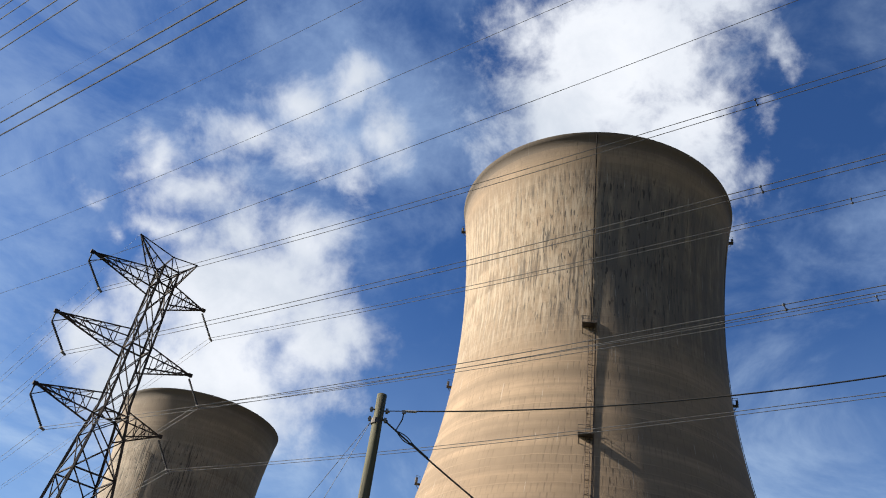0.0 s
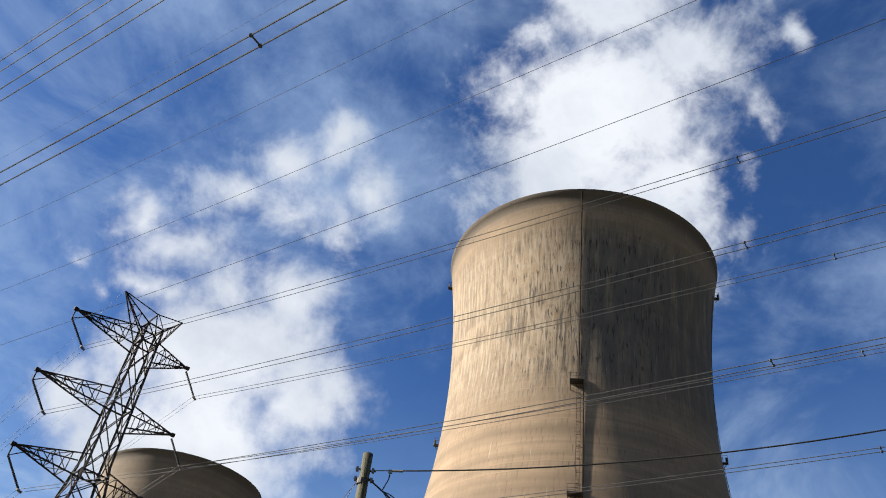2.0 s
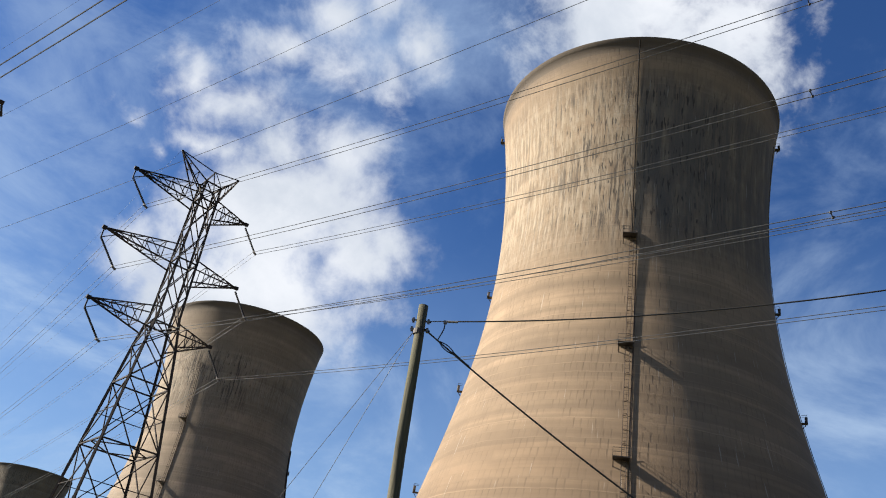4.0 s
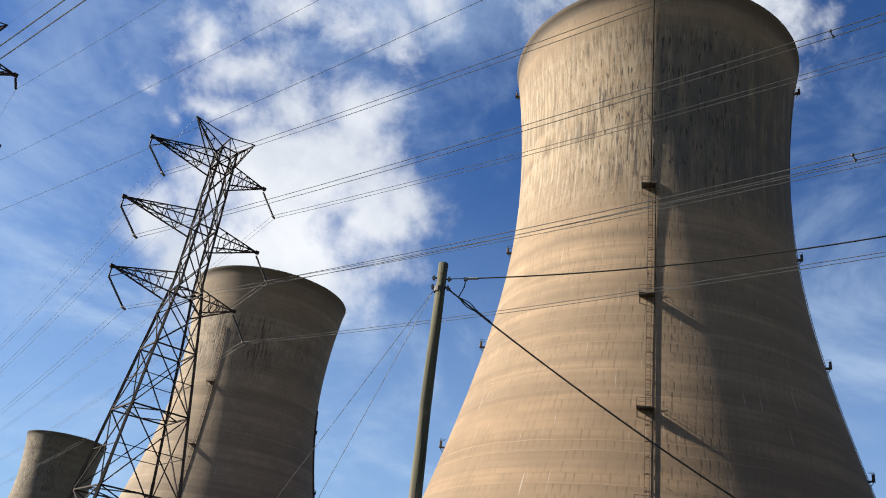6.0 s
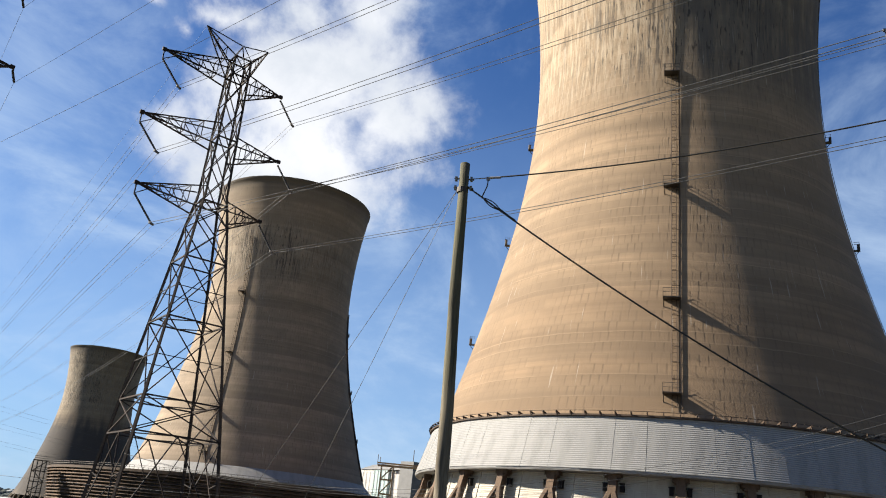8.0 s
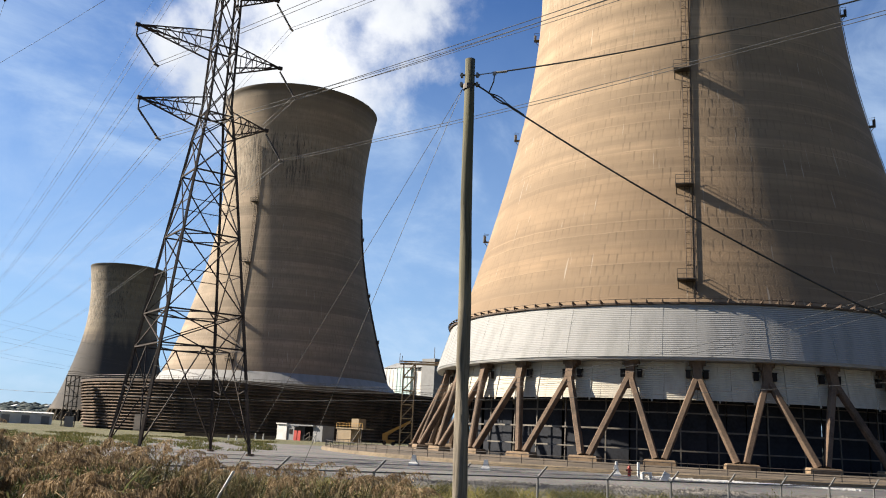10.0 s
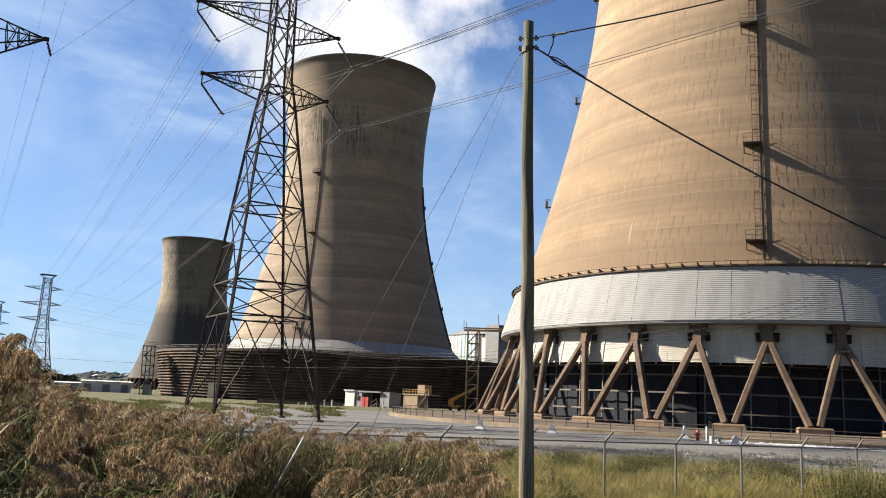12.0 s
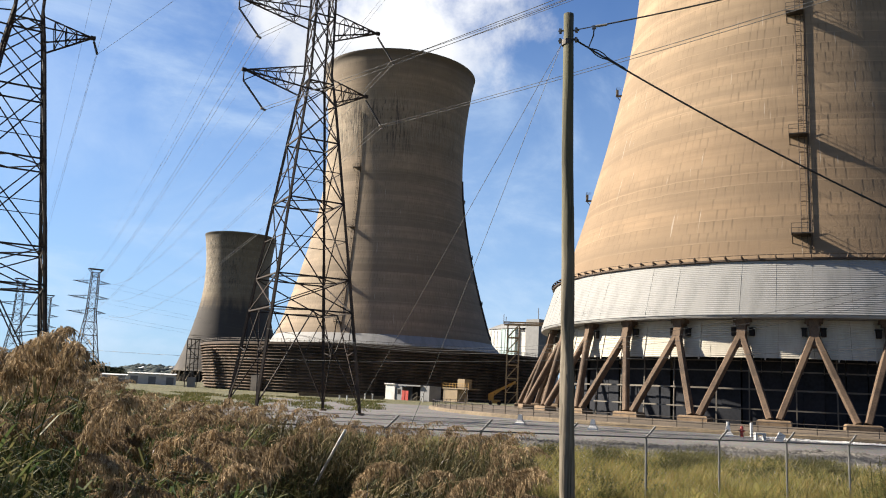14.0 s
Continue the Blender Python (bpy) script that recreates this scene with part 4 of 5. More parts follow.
for z, reach, _ in ARMS:
    for s in (-1, 1):
        a = FAR_BASE + ROT @ Vector((s * reach, 0, z - 2.5))
        line(span(a, a + Vector((150, 420, 0)), 9.0, 14), 0.03, "conductor beyond a distant pylon")

# a low service wire from the pylon's leg past the tower bases
p, q = P2 + Vector((3.0, 3.0, 4.6)), compass(34.0) * 58 + Vector((0, 0, 7.6))
line(span(p, q, 1.9), 0.012, "thin pale service wire slung low across the yard")

# three pale wires fan out from the pylon's foot towards the right of the yard
WIRE_A, WIRE_B = Vector((-30.5, 68.5, 0)), Vector((22.5, 55.6, 0))
for k in range(3):
    pts = []
    for t in np.linspace(-0.13, 1.4, 40):
        p = WIRE_A.lerp(WIRE_B, t)
        p.z = 4.79 + 2.81 * (t - 0.186) + 12.86 * (t - 0.186) * (t - 0.538) + 0.55 * k * (t + 0.13)
        pts.append(p)
    line(pts, 0.012, "thin pale service wire slung low across the yard", "service wires")

# ---- wooden pole with its cables ----
POLE = Vector((-2.42, 16.83, 0))
pole_bottom = ground_z(POLE.x, POLE.y)
pole = thing("utility_pole", (POLE.x, POLE.y, pole_bottom), "weathered grey-green round wooden utility pole", "utility pole")
H = 9.83 - pole_bottom
g = Mesh()
shaft = [(0.009 * math.sin(1.3 * k) + 0.25 * (1 - k / 11), 0.01 * math.cos(2.1 * k), -0.6 + (H + 0.6) * k / 11) for k in range(12)]
g.tube(shaft, 0.163, 18, 0.108)
part("shaft", g, M["wood"], pole, smooth=True)
for z, a in ((9.46 - pole_bottom, 0), (9.24 - pole_bottom, 0)):
    g = Mesh()
    g.tube([(-0.2, -0.02, z), (0.24, 0.02, z)], 0.02, 6).box((0.18, 0, z), (0.05, 0.09, 0.09)).box((-0.16, 0, z), (0.05, 0.09, 0.09))
    part("eye_bolt", g, M["steel"], pole)
band = Mesh()
band.tube([(0, 0, 9.12 - pole_bottom), (0, 0, 9.24 - pole_bottom)], 0.125, 14)
part("pole_band", band, M["dark_steel"], pole, "dark steel band")

hi0 = Vector((POLE.x + 0.12, POLE.y, 9.46))
HI_WAY = Vector((0.985, -0.174, 0))
hi = [hi0 + HI_WAY * s + Vector((0, 0, 0.03 * s + 0.0095 * s * s)) for s in np.linspace(0.45, 16, 30)]
solid("overhead_cable", Mesh().tube(hi, 0.016, 6), M["cable"], "black overhead cable from the wooden pole", "cable", "pole cables")
g = Mesh().tube([hi0, hi[0]], 0.012, 5).tube([hi[0] - HI_WAY * 0.02, hi[0] + HI_WAY * 0.28], 0.026, 6).box(hi[0] - Vector((0, 0, 0.02)), (0.08, 0.05, 0.07))
solid("cable_clamp", g, M["steel"], "steel dead-end clamp holding a black cable", "cable clamp")
lo0 = Vector((POLE.x + 0.12, POLE.y, 9.27))
LO_WAY = Vector((0.999, 0.042, 0))
lo = [lo0 + LO_WAY * t + Vector((0, 0, -0.70 * t + 0.0127 * min(t, 14.0) ** 2 + 0.355 * max(t - 14.0, 0.0))) for t in np.linspace(0, 24.5, 60)]
solid("overhead_cable", Mesh().tube(lo, 0.019, 6), M["cable"], "thick black cable sloping down from the pole", "cable", "pole cables")
g = Mesh()
d = (lo[3] - lo[1]).normalized()
n_ = d.cross(Vector((0, 1, 0))).normalized()
st = lo0 + d * 0.42
for s in (-1, 1):
    g.tube([st + d * (0.5 * t) + n_ * s * 0.055 * math.sin(math.pi * t) - Vector((0, 0, 0.0)) for t in np.linspace(0, 1, 9)], 0.013, 5)
g.tube([st + d * 0.42 + n_ * 0.01, st + d * 0.62, st + d * 0.9], 0.027, 6)
solid("cable_grip", g, M["cable"], "looped black cable grip", "cable grip")
loop = [hi[0] + HI_WAY * 0.02, hi[0] + Vector((0.0, 0, -0.05)), hi[0] + Vector((-0.01, 0, -0.2)), lo0 + d * 0.40 + Vector((0, 0, 0.02))]
solid("jumper_cable", Mesh().tube(loop, 0.014, 6), M["cable"], "short black jumper hanging between two cables", "cable", "pole cables")
ANCHORS = (Vector((-9.3, 19.6, 0)), Vector((-7.6, 20.6, 0)))
for k, p in enumerate(ANCHORS):
    p.z = ground_z(p.x, p.y) - 0.05
    top = Vector((POLE.x - 0.12, POLE.y, 9.18))
    solid("guy_wire", Mesh().tube([top, top.lerp(p, 0.5), p], 0.006, 5), M["cable"], "thin dark guy wire staying the pole", "guy wire", "pole guys")
g = Mesh()
top = Vector((POLE.x - 0.12, POLE.y, 9.18))
g.tube([top.lerp(ANCHORS[0], 0.985), top.lerp(ANCHORS[0], 0.78)], 0.034, 8)
solid("guy_guard", g, M["white"], "white plastic sleeve on a guy wire", "guy guard")

# ---- chain-link fence ----
FENCE_A = Vector((-17.88, 15.83, 0))
fway = Vector((2.375, 1.914, 0)).normalized()
fence = thing("chain_link_fence", (0, 0, 0), "galvanised chain-link fence with slanted barbed wire arms", "fence")
count = 19
posts = []
g = Mesh()
g.tube([(0, 0, -0.4), (0, 0, 2.1)], 0.038, 8)
g.tube([(0, 0, 2.08), (0.0, -0.0, 2.12)], 0.05, 8)
arm = Mesh().beam((0, 0, 2.08), (0.3, 0.2, 2.45), 0.05)
post_data, arm_data = g.data("fence_post", M["steel"]), arm.data("barb_arm", M["steel"])
for k in range(count):
    p = FENCE_A + fway * 3.05 * k
    p.z = -1.55 - 0.008 * (p.x + 2)
    posts.append(p)
    ob = part("fence_post", post_data, None, fence)
    ob.location = p
    part("barb_arm", arm_data, None, ob)
for z, r in ((2.08, 0.025), (0.06, 0.012)):
    part("top_rail" if z > 1 else "bottom_wire", Mesh().tube([p + Vector((0, 0, z)) for p in posts], r, 6), M["steel"], fence)
for k in (0.35, 0.65, 0.95):
    part("barbed_wire", Mesh().tube([p + Vector((0.3 * k, 0.2 * k, 2.08 + 0.37 * k)) for p in posts], 0.006, 4), M["steel"], fence)
net = Mesh()
length = (posts[-1] - posts[0]).length
cell = 0.16
for k in range(int(length / cell)):
    for s in (-1, 1):
        x0, x1 = k * cell, k * cell + s * 2.0
        if 0 <= x1 <= length:
            t0, t1 = x0 / length, x1 / length
            net.beam(posts[0].lerp(posts[-1], t0) + Vector((0, 0, 0.06)), posts[0].lerp(posts[-1], t1) + Vector((0, 0, 2.06)), 0.0035)
tagged(part("chain_link_mesh", net, M["steel"], fence, "thin wire mesh"), kind="stuff")

# ---- yard ----
def on_ground(a, d, lift=0.0):
    p = compass(a) * d
    p.z = ground_z(p.x, p.y) + lift
    return p


def barrier(a, d, h, w, label):
    """A small white concrete marker block with splayed foot."""
    g = Mesh()
    prof = ((0.0, w), (0.18 * h, w), (0.42 * h, w * 0.55), (h, w * 0.36))
    pts = [Vector((x * r, y * r * 0.9, z)) for z, r in prof for x, y in ((-1, -1), (1, -1), (1, 1), (-1, 1))]
    g.add(pts, [(3, 2, 1, 0), (12, 13, 14, 15)] + [(4 * k + i, 4 * k + (i + 1) % 4, 4 * k + 4 + (i + 1) % 4, 4 * k + 4 + i) for k in range(3) for i in range(4)])
    ob = solid("concrete_marker", g, M["white"], label, "marker block", "white markers")
    ob.location = on_ground(a, d)
    return ob


for a, d in ((-10.7, 80.0), (-5.9, 77.5), (2.6, 80.5)):
    barrier(a, d, 0.95, 0.45, "white painted concrete marker block on the gravel")
for a, d in ((2.6, 80.9), (4.0, 81.5)):
    g = Mesh()
    g.tube([(0, 0, -0.2), (0, 0, 1.2), (0, 0, 1.28)], 0.13, 10, 0.12)
    ob = solid("bollard", g, M["white"], "white steel bollard guarding a hydrant", "bollard", "bollards")
    ob.location = on_ground(a, d)
hyd = thing("fire_hydrant", on_ground(3.43, 81.0), "red cast iron fire hydrant on gravel", "hydrant")
part("barrel", Mesh().tube([(0, 0, 0), (0, 0, 0.08), (0, 0, 0.1), (0, 0, 0.75)], 0.17, 10, 0.14), M["red"], hyd)
part("bonnet", Mesh().tube([(0, 0, 0.75), (0, 0, 0.9), (0, 0, 0.98)], 0.19, 10, 0.06), M["red"], hyd)
for s in (-1, 1):
    part("outlet", Mesh().tube([(0, 0, 0.55), (0.3 * s, 0, 0.55)], 0.08, 8), M["red"], hyd)
g = Mesh()
g.box((-0.38, 0, 0.3), (0.16, 0.4, 0.6)).box((0.38, 0, 0.3), (0.16, 0.4, 0.6)).box((0, 0, 0.58), (0.92, 0.42, 0.14))
ob = solid("concrete_bench_block", g, M["white"], "white concrete block with an arched gap", "concrete block")
ob.matrix_world = Matrix.Translation(on_ground(4.5, 77.0)) @ Matrix.Rotation(0.4, 4, "Z")
g = Mesh()
g.box((0, 0, 0.3), (0.55, 0.45, 0.95))
ob = solid("concrete_marker", g, M["white"], "tipped over white concrete marker block", "marker block", "white markers")
ob.matrix_world = Matrix.Translation(on_ground(5.55, 77.0)) @ Matrix.Rotation(0.5, 4, "Y")
for a, d, z in ((-21.2, 190, 1.3), (-20.7, 190, 1.3), (-17.3, 185, 1.7), (-22.9, 165, 0.9), (-22.4, 165, 0.9), (-21.6, 168, 0.9)):
    g = Mesh()
    g.tube([(0, 0, -0.2), (0, 0, z)], 0.16, 8)
    ob = solid("bollard", g, M["white"], "white bollard in the gravel yard", "bollard", "bollards")
    ob.location = on_ground(a, d)
# low line of white barriers before the louvred base
for k in range(12):
    g = Mesh()
    g.box((0, 0, 0.4), (2.9, 0.4, 0.8)).box((0, 0, 0.1), (3.0, 0.6, 0.2))
    ob = solid("road_barrier", g, M["kerb"], "pale concrete road barrier", "road barrier", "road barriers")
    ob.matrix_world = Matrix.Translation(on_ground(-25.2 + 0.44 * k, 196)) @ Matrix.Rotation(radians(26 - 0.5 * k), 4, "Z")

# sheds beside the louvred base
def placed(name, a, d, label, category, turn=None):
    return thing(name, on_ground(a, d), label, category, turn=-a if turn is None else turn)


shed = placed("site_shed", -18.05, 205, "low white site shed with red doors and an open bay", "shed", -26.0)
part("white_cabin", Mesh().box((-5.6, 0, 1.9), (3.2, 4, 3.8)).box((-5.6, -2.1, 3.75), (3.5, 0.5, 0.25)), M["white"], shed)
part("grey_cabin", Mesh().box((-2.9, 0.3, 1.6), (2.3, 4, 3.2)), M["grey"], shed)
part("window", Mesh().box((-2.8, -1.75, 2.0), (0.9, 0.12, 1.1)), M["dark"], shed)
# a near-black block stands in for the bay's shade
part("open_bay", Mesh().box((1.8, 1.6, 1.7), (5.6, 1.0, 3.2)), M["dark"], shed, "open bay, its shade a near-black block")
part("bay_roof", Mesh().box((1.3, 0, 3.55), (7.4, 5, 0.3)), M["grey"], shed)
part("end_cabin", Mesh().box((5.8, 0.3, 1.8), (2.9, 4, 3.6)), M["grey"], shed)
for x in (-1.1, 0.1):
    part("door", Mesh().box((x, -1.9, 1.15), (1.0, 0.12, 2.3)), M["red"], shed, "red door")
steps = Mesh()
for k in range(5):
    steps.box((3.6 - 0.0 + 0.35 * k, -3.0, 0.2 + 0.22 * k), (0.4, 1.4, 0.12))
steps.beam((3.3, -3.7, 1.0), (5.2, -3.7, 2.1), 0.08).beam((3.3, -3.7, 0), (3.3, -3.7, 1.0), 0.07).beam((5.2, -3.7, 0), (5.2, -3.7, 2.1), 0.07)
part("steps", steps, M["rail"], shed, "short railed steps")

unit = placed("treatment_unit", -14.75, 195, "tan steel process unit with railed roof and stair", "process unit", -28.0)
part("body", Mesh().box((-1.7, 0, 1.7), (4.4, 3.5, 3.0)), M["tan"], unit)
part("upper_box", Mesh().box((1.0, 0, 4.5), (2.2, 2.4, 2.1)), M["tan"], unit)
part("deck", Mesh().box((0, 0, 3.35), (8.2, 3.9, 0.25)), M["tan"], unit)
g = Mesh()
for x in np.linspace(-4.0, 4.0, 9):
    g.beam((x, -1.9, 3.4), (x, -1.9, 4.5), 0.07)
for z in (3.95, 4.5):
    g.beam((-4, -1.9, z), (4, -1.9, z), 0.07)
part("railing", g, M["yellow"], unit, "yellow railing")
g = Mesh()
g.beam((3.6, -2.0, 3.4), (1.0, -2.0, 0.2), 0.3, 0.12).beam((3.6, -2.0, 4.4), (1.0, -2.0, 1.2), 0.06)
part("stair", g, M["rail"], unit)
for x in (3.6, 3.0, -3.6):
    part("deck_post", Mesh().beam((x, -1.7, 0), (x, -1.7, 3.4), 0.14), M["rail"], unit)

lift = placed("boom_lift", -12.3, 196, "yellow boom lift with its arm raised", "boom lift")
part("chassis", Mesh().box((-0.5, 0, 0.8), (2.6, 2.0, 0.8)), M["yellow"], lift)
part("turret", Mesh().box((-1.4, 0, 1.8), (1.3, 1.4, 1.3)), M["yellow"], lift)
part("boom", Mesh().beam((-2.0, 0, 2.2), (4.2, 0, 5.5), 0.5, 0.6).beam((-1.8, 0, 1.5), (0.6, 0, 3.3), 0.22), M["yellow"], lift)
for x in (-1.5, 0.5):
    for y in (-1.05, 1.05):
        part("wheel", Mesh().tube([(x, y - 0.15, 0.45), (x, y + 0.15, 0.45)], 0.45, 14), M["dark"], lift)

rack = placed("pipe_rack", -11.35, 190, "rusty steel trestle with a pipe bridge on top", "pipe rack")
for x in (-1.3, 1.3):
    for y in (-1.3, 1.3):
        part("post", Mesh().beam((x, y, 0), (x, y, 18.3), 0.3), M["tan"], rack)
g = Mesh()
for k in range(6):
    z0, z1 = 3.05 * k, 3.05 * (k + 1)
    for y in (-1.3, 1.3):
        g.beam((-1.3, y, z0), (1.3, y, z1), 0.16).beam((-1.3, y, z1), (1.3, y, z1), 0.2)
    for x in (-1.3, 1.3):
        g.beam((x, -1.3, z1), (x, 1.3, z0), 0.16).beam((x, -1.3, z1), (x, 1.3, z1), 0.2)
part("bracing", g, M["tan"], rack)
part("pipe_bridge", Mesh().beam((-2.2, 0, 18.2), (9.5, 0, 18.4), 0.8, 0.4).beam((-2.2, 0.6, 18.8), (9.5, 0.6, 18.9), 0.3), M["tan"], rack)

# stair tower at the end of the louvred base
st = placed("stair_tower", -32.62, 268, "open steel stair tower beside the louvred base", "stair tower")
for x in (-1.7, -0.6, 0.6, 1.7):
    for y in (-1.5, 1.5):
        part("post", Mesh().beam((x, y, 0), (x - 0.3, y, 14.6), 0.26), M["dark_steel"], st)
for k in range(5):
    z = 2.9 * (k + 1)
    part("landing", Mesh().box((0, 0, z), (3.8, 3.2, 0.2)).beam((-1.9, -1.6, z + 1.1), (1.9, -1.6, z + 1.1), 0.12).beam((-1.9, -1.6, z + 0.55), (1.9, -1.6, z + 0.55), 0.1), M["dark_steel"], st)
    part("flight", Mesh().beam((-1.6 + 3.2 * (k % 2), -0.9, z - 2.9), (1.6 - 3.2 * (k % 2), -0.9, z), 0.9, 0.22), M["rail"], st)
part("base_cabin", Mesh().box((0.2, -2.0, 1.5), (2.4, 2, 3.0)), M["grey"], st)

# plant building behind
bld = placed("plant_building", -10.8, 360, "white and pale green sheet-clad plant building", "building", -33.0)
part("wall", Mesh().box((-8.0, 0, 14.9), (8.0, 16, 30.0)).box((8.8, 1, 14.7), (9.0, 16, 29.4)), M["white"], bld, "white sheet wall")
part("green_wall", Mesh().box((0.2, -0.5, 14.8), (8.6, 16, 29.5)), M["teal"], bld, "pale green sheet wall")
g = Mesh()
g.add([(-12.4, -8.4, 29.9), (13.4, -8.4, 29.9), (13.4, 8.4, 29.9), (-12.4, 8.4, 29.9), (-7, -6, 32.0), (6, -6, 32.6), (6, 6, 32.6), (-7, 6, 32.0)],
      [(3, 2, 1, 0), (4, 5, 6, 7), (0, 1, 5, 4), (1, 2, 6, 5), (2, 3, 7, 6), (3, 0, 4, 7)])
part("roof", g, M["grey"], bld)
for x in np.linspace(-11.5, 12.5, 13):
    part("panel_seam", Mesh().beam((x, -8.65, 0.5), (x, -8.65, 29.6), 0.12), M["white"], bld)
for x, h in ((-11, 37), (-9.6, 36), (9.5, 39)):
    part("mast", Mesh().beam((x, 0, 26), (x, 0, h), 0.2), M["dark_steel"], bld)
part("annex", Mesh().box((16.5, -6, 16.5), (7.0, 10, 33)), M["grey"], bld)

# far warehouses
def warehouse(a, d, w, h, dep, mat, label):
    wh = placed("warehouse", a, d, label, "warehouse")
    part("wall", Mesh().box((0, 0, h / 2 - 0.2), (w, dep, h)), M[mat], wh)
    g = Mesh()
    g.add([(-w / 2 - .4, -dep / 2 - .4, h), (w / 2 + .4, -dep / 2 - .4, h), (w / 2 + .4, dep / 2 + .4, h), (-w / 2 - .4, dep / 2 + .4, h), (-w / 2, 0, h + 0.4), (w / 2, 0, h + 0.4)],
          [(0, 1, 5, 4), (2, 3, 4, 5), (0, 4, 3), (1, 2, 5), (3, 2, 1, 0)])
    part("roof", g, M["white"], wh)
    for x in np.linspace(-w / 2 + 2, w / 2 - 2, max(3, int(w / 6))):
        part("loading_door", Mesh().box((x, -dep / 2 - 0.05, 1.3), (2.4, 0.12, 2.6)), M["grey"], wh)


warehouse(-35.0, 310, 15.6, 3.5, 12, "white", "long pale grey warehouse with a white roof")
warehouse(-37.3, 310, 9, 2.6, 8, "white", "small white storage shed")
warehouse(-43.5, 330, 12, 3.0, 10, "white", "small white store building in the distance")

# ---- distance: wooded ridge and trees ----
rng = np.random.default_rng(7)


def clump(g, p, r, h):
    n1, n2 = 6, 4
    pts = []
    for i in range(n2):
        t = i / (n2 - 1)
        rr = r * math.sin(math.pi * (0.18 + 0.75 * t)) * (0.8 + 0.4 * rng.random())
        for j in range(n1):
            b = 2 * math.pi * (j + 0.5 * (i % 2)) / n1
            q = 0.75 + 0.5 * rng.random()
            pts.append(Vector(p) + Vector((rr * q * math.cos(b), rr * q * math.sin(b), h * t)))
    pts.append(Vector(p) + Vector((0, 0, h * 1.08)))
    g.add(pts, [(n1 * i + j, n1 * i + (j + 1) % n1, n1 * i + n1 + (j + 1) % n1, n1 * i + n1 + j) for i in range(n2 - 1) for j in range(n1)]
          + [(n1 * (n2 - 1) + j, n1 * (n2 - 1) + (j + 1) % n1, n1 * n2) for j in range(n1)])


def leafy(g, p, r, h):
    """A far tree: a short trunk and a ragged crown of many small leaf clumps."""
    g.tube([p, p + Vector((0, 0, h * 0.6))], 0.12, 4)
    n = 46
    way = rng.normal(size=(n, 3))
    way /= np.linalg.norm(way, axis=1)[:, None]
    c = np.array(p) + way * (0.45 + 0.6 * rng.random((n, 1))) * np.array((r, r, h * 0.45)) + np.array((0, 0, h * 0.58))
    for q in c:
        t = rng.normal(size=(3, 3)) * 0.17 * r + q
        g.add(t.tolist(), [(0, 1, 2)])


def woods(name, a0, a1, d0, d1, count, size, crest, mat, label, shape=clump):
    g = Mesh()
    for _ in range(count):
        a, d = a0 + (a1 - a0) * rng.random(), d0 + (d1 - d0) * rng.random()
        p = compass(a) * d
        s = size * (0.7 + 0.6 * rng.random())
        p.z = -1.5 + crest * (d - d0) / (d1 - d0) * (0.75 + 0.25 * math.sin(a * 0.55 + 1.0) + 0.12 * math.sin(a * 1.9))
        shape(g, p, s * 0.55, s)
    return solid(name, g, mat, label, "woods", kind="stuff", smooth=shape is not leafy)


woods("far_ridge_woods", -75, 60, 1900, 2600, 9000, 9.0, 31, M["hill"], "wooded ridge on the horizon, haze painted in as blue-green", lambda g, p, r, h: clump(g, p, r * 2.6, h))
woods("tree_belt", -62, -38.2, 560, 760, 3000, 6.0, 12, M["tree"], "dark green belt of distant trees", leafy)
woods("tree_belt", -38.8, -36.9, 700, 840, 500, 5.0, 8, M["tree"], "dark green belt of distant trees", leafy)
woods("tree_belt", -37.2, -28, 900, 1200, 420, 4.5, 3, M["tree"], "low dark line of distant trees", leafy)

# rough low weeds on the far lot
g = Mesh()
for _ in range(2600):
    a, d = -46 + 26 * rng.random(), 96 + 74 * rng.random()
    if math.sin(a * 1.7) + math.sin(d * 0.13 + a) < -0.3:
        continue
    p = on_ground(a, d, -0.03)
    for _ in range(12):
        q = p + Vector((rng.normal(0, 0.4), rng.normal(0, 0.4), 0))
        way = Vector((rng.normal(), rng.normal(), 0)).normalized()
        g.add([q - way * 0.07, q + way * 0.07, q + Vector((rng.normal(0, 0.12), rng.normal(0, 0.12), 0.15 + 0.3 * rng.random()))], [(0, 1, 2)])
solid("weed_patch", g, M["weed"], "patchy low green weeds on the far lot", "weeds", kind="stuff")

# ---- riprap ----
g = Mesh()
ico = [(0, 0, 1), (0.9, 0, 0.4), (0.28, 0.85, 0.42), (-0.72, 0.53, 0.4), (-0.72, -0.53, 0.42), (0.28, -0.85, 0.4), (0.7, 0.5, -0.5), (-0.3, 0.8, -0.45), (-0.85, 0, -0.5), (-0.3, -0.8, -0.5), (0.7, -0.5, -0.45)]
icf = [(0, 1, 2), (0, 2, 3), (0, 3, 4), (0, 4, 5), (0, 5, 1), (1, 6, 2), (2, 6, 7), (2, 7, 3), (3, 7, 8), (3, 8, 4), (4, 8, 9), (4, 9, 5), (5, 9, 10), (5, 10, 1), (1, 10, 6)]
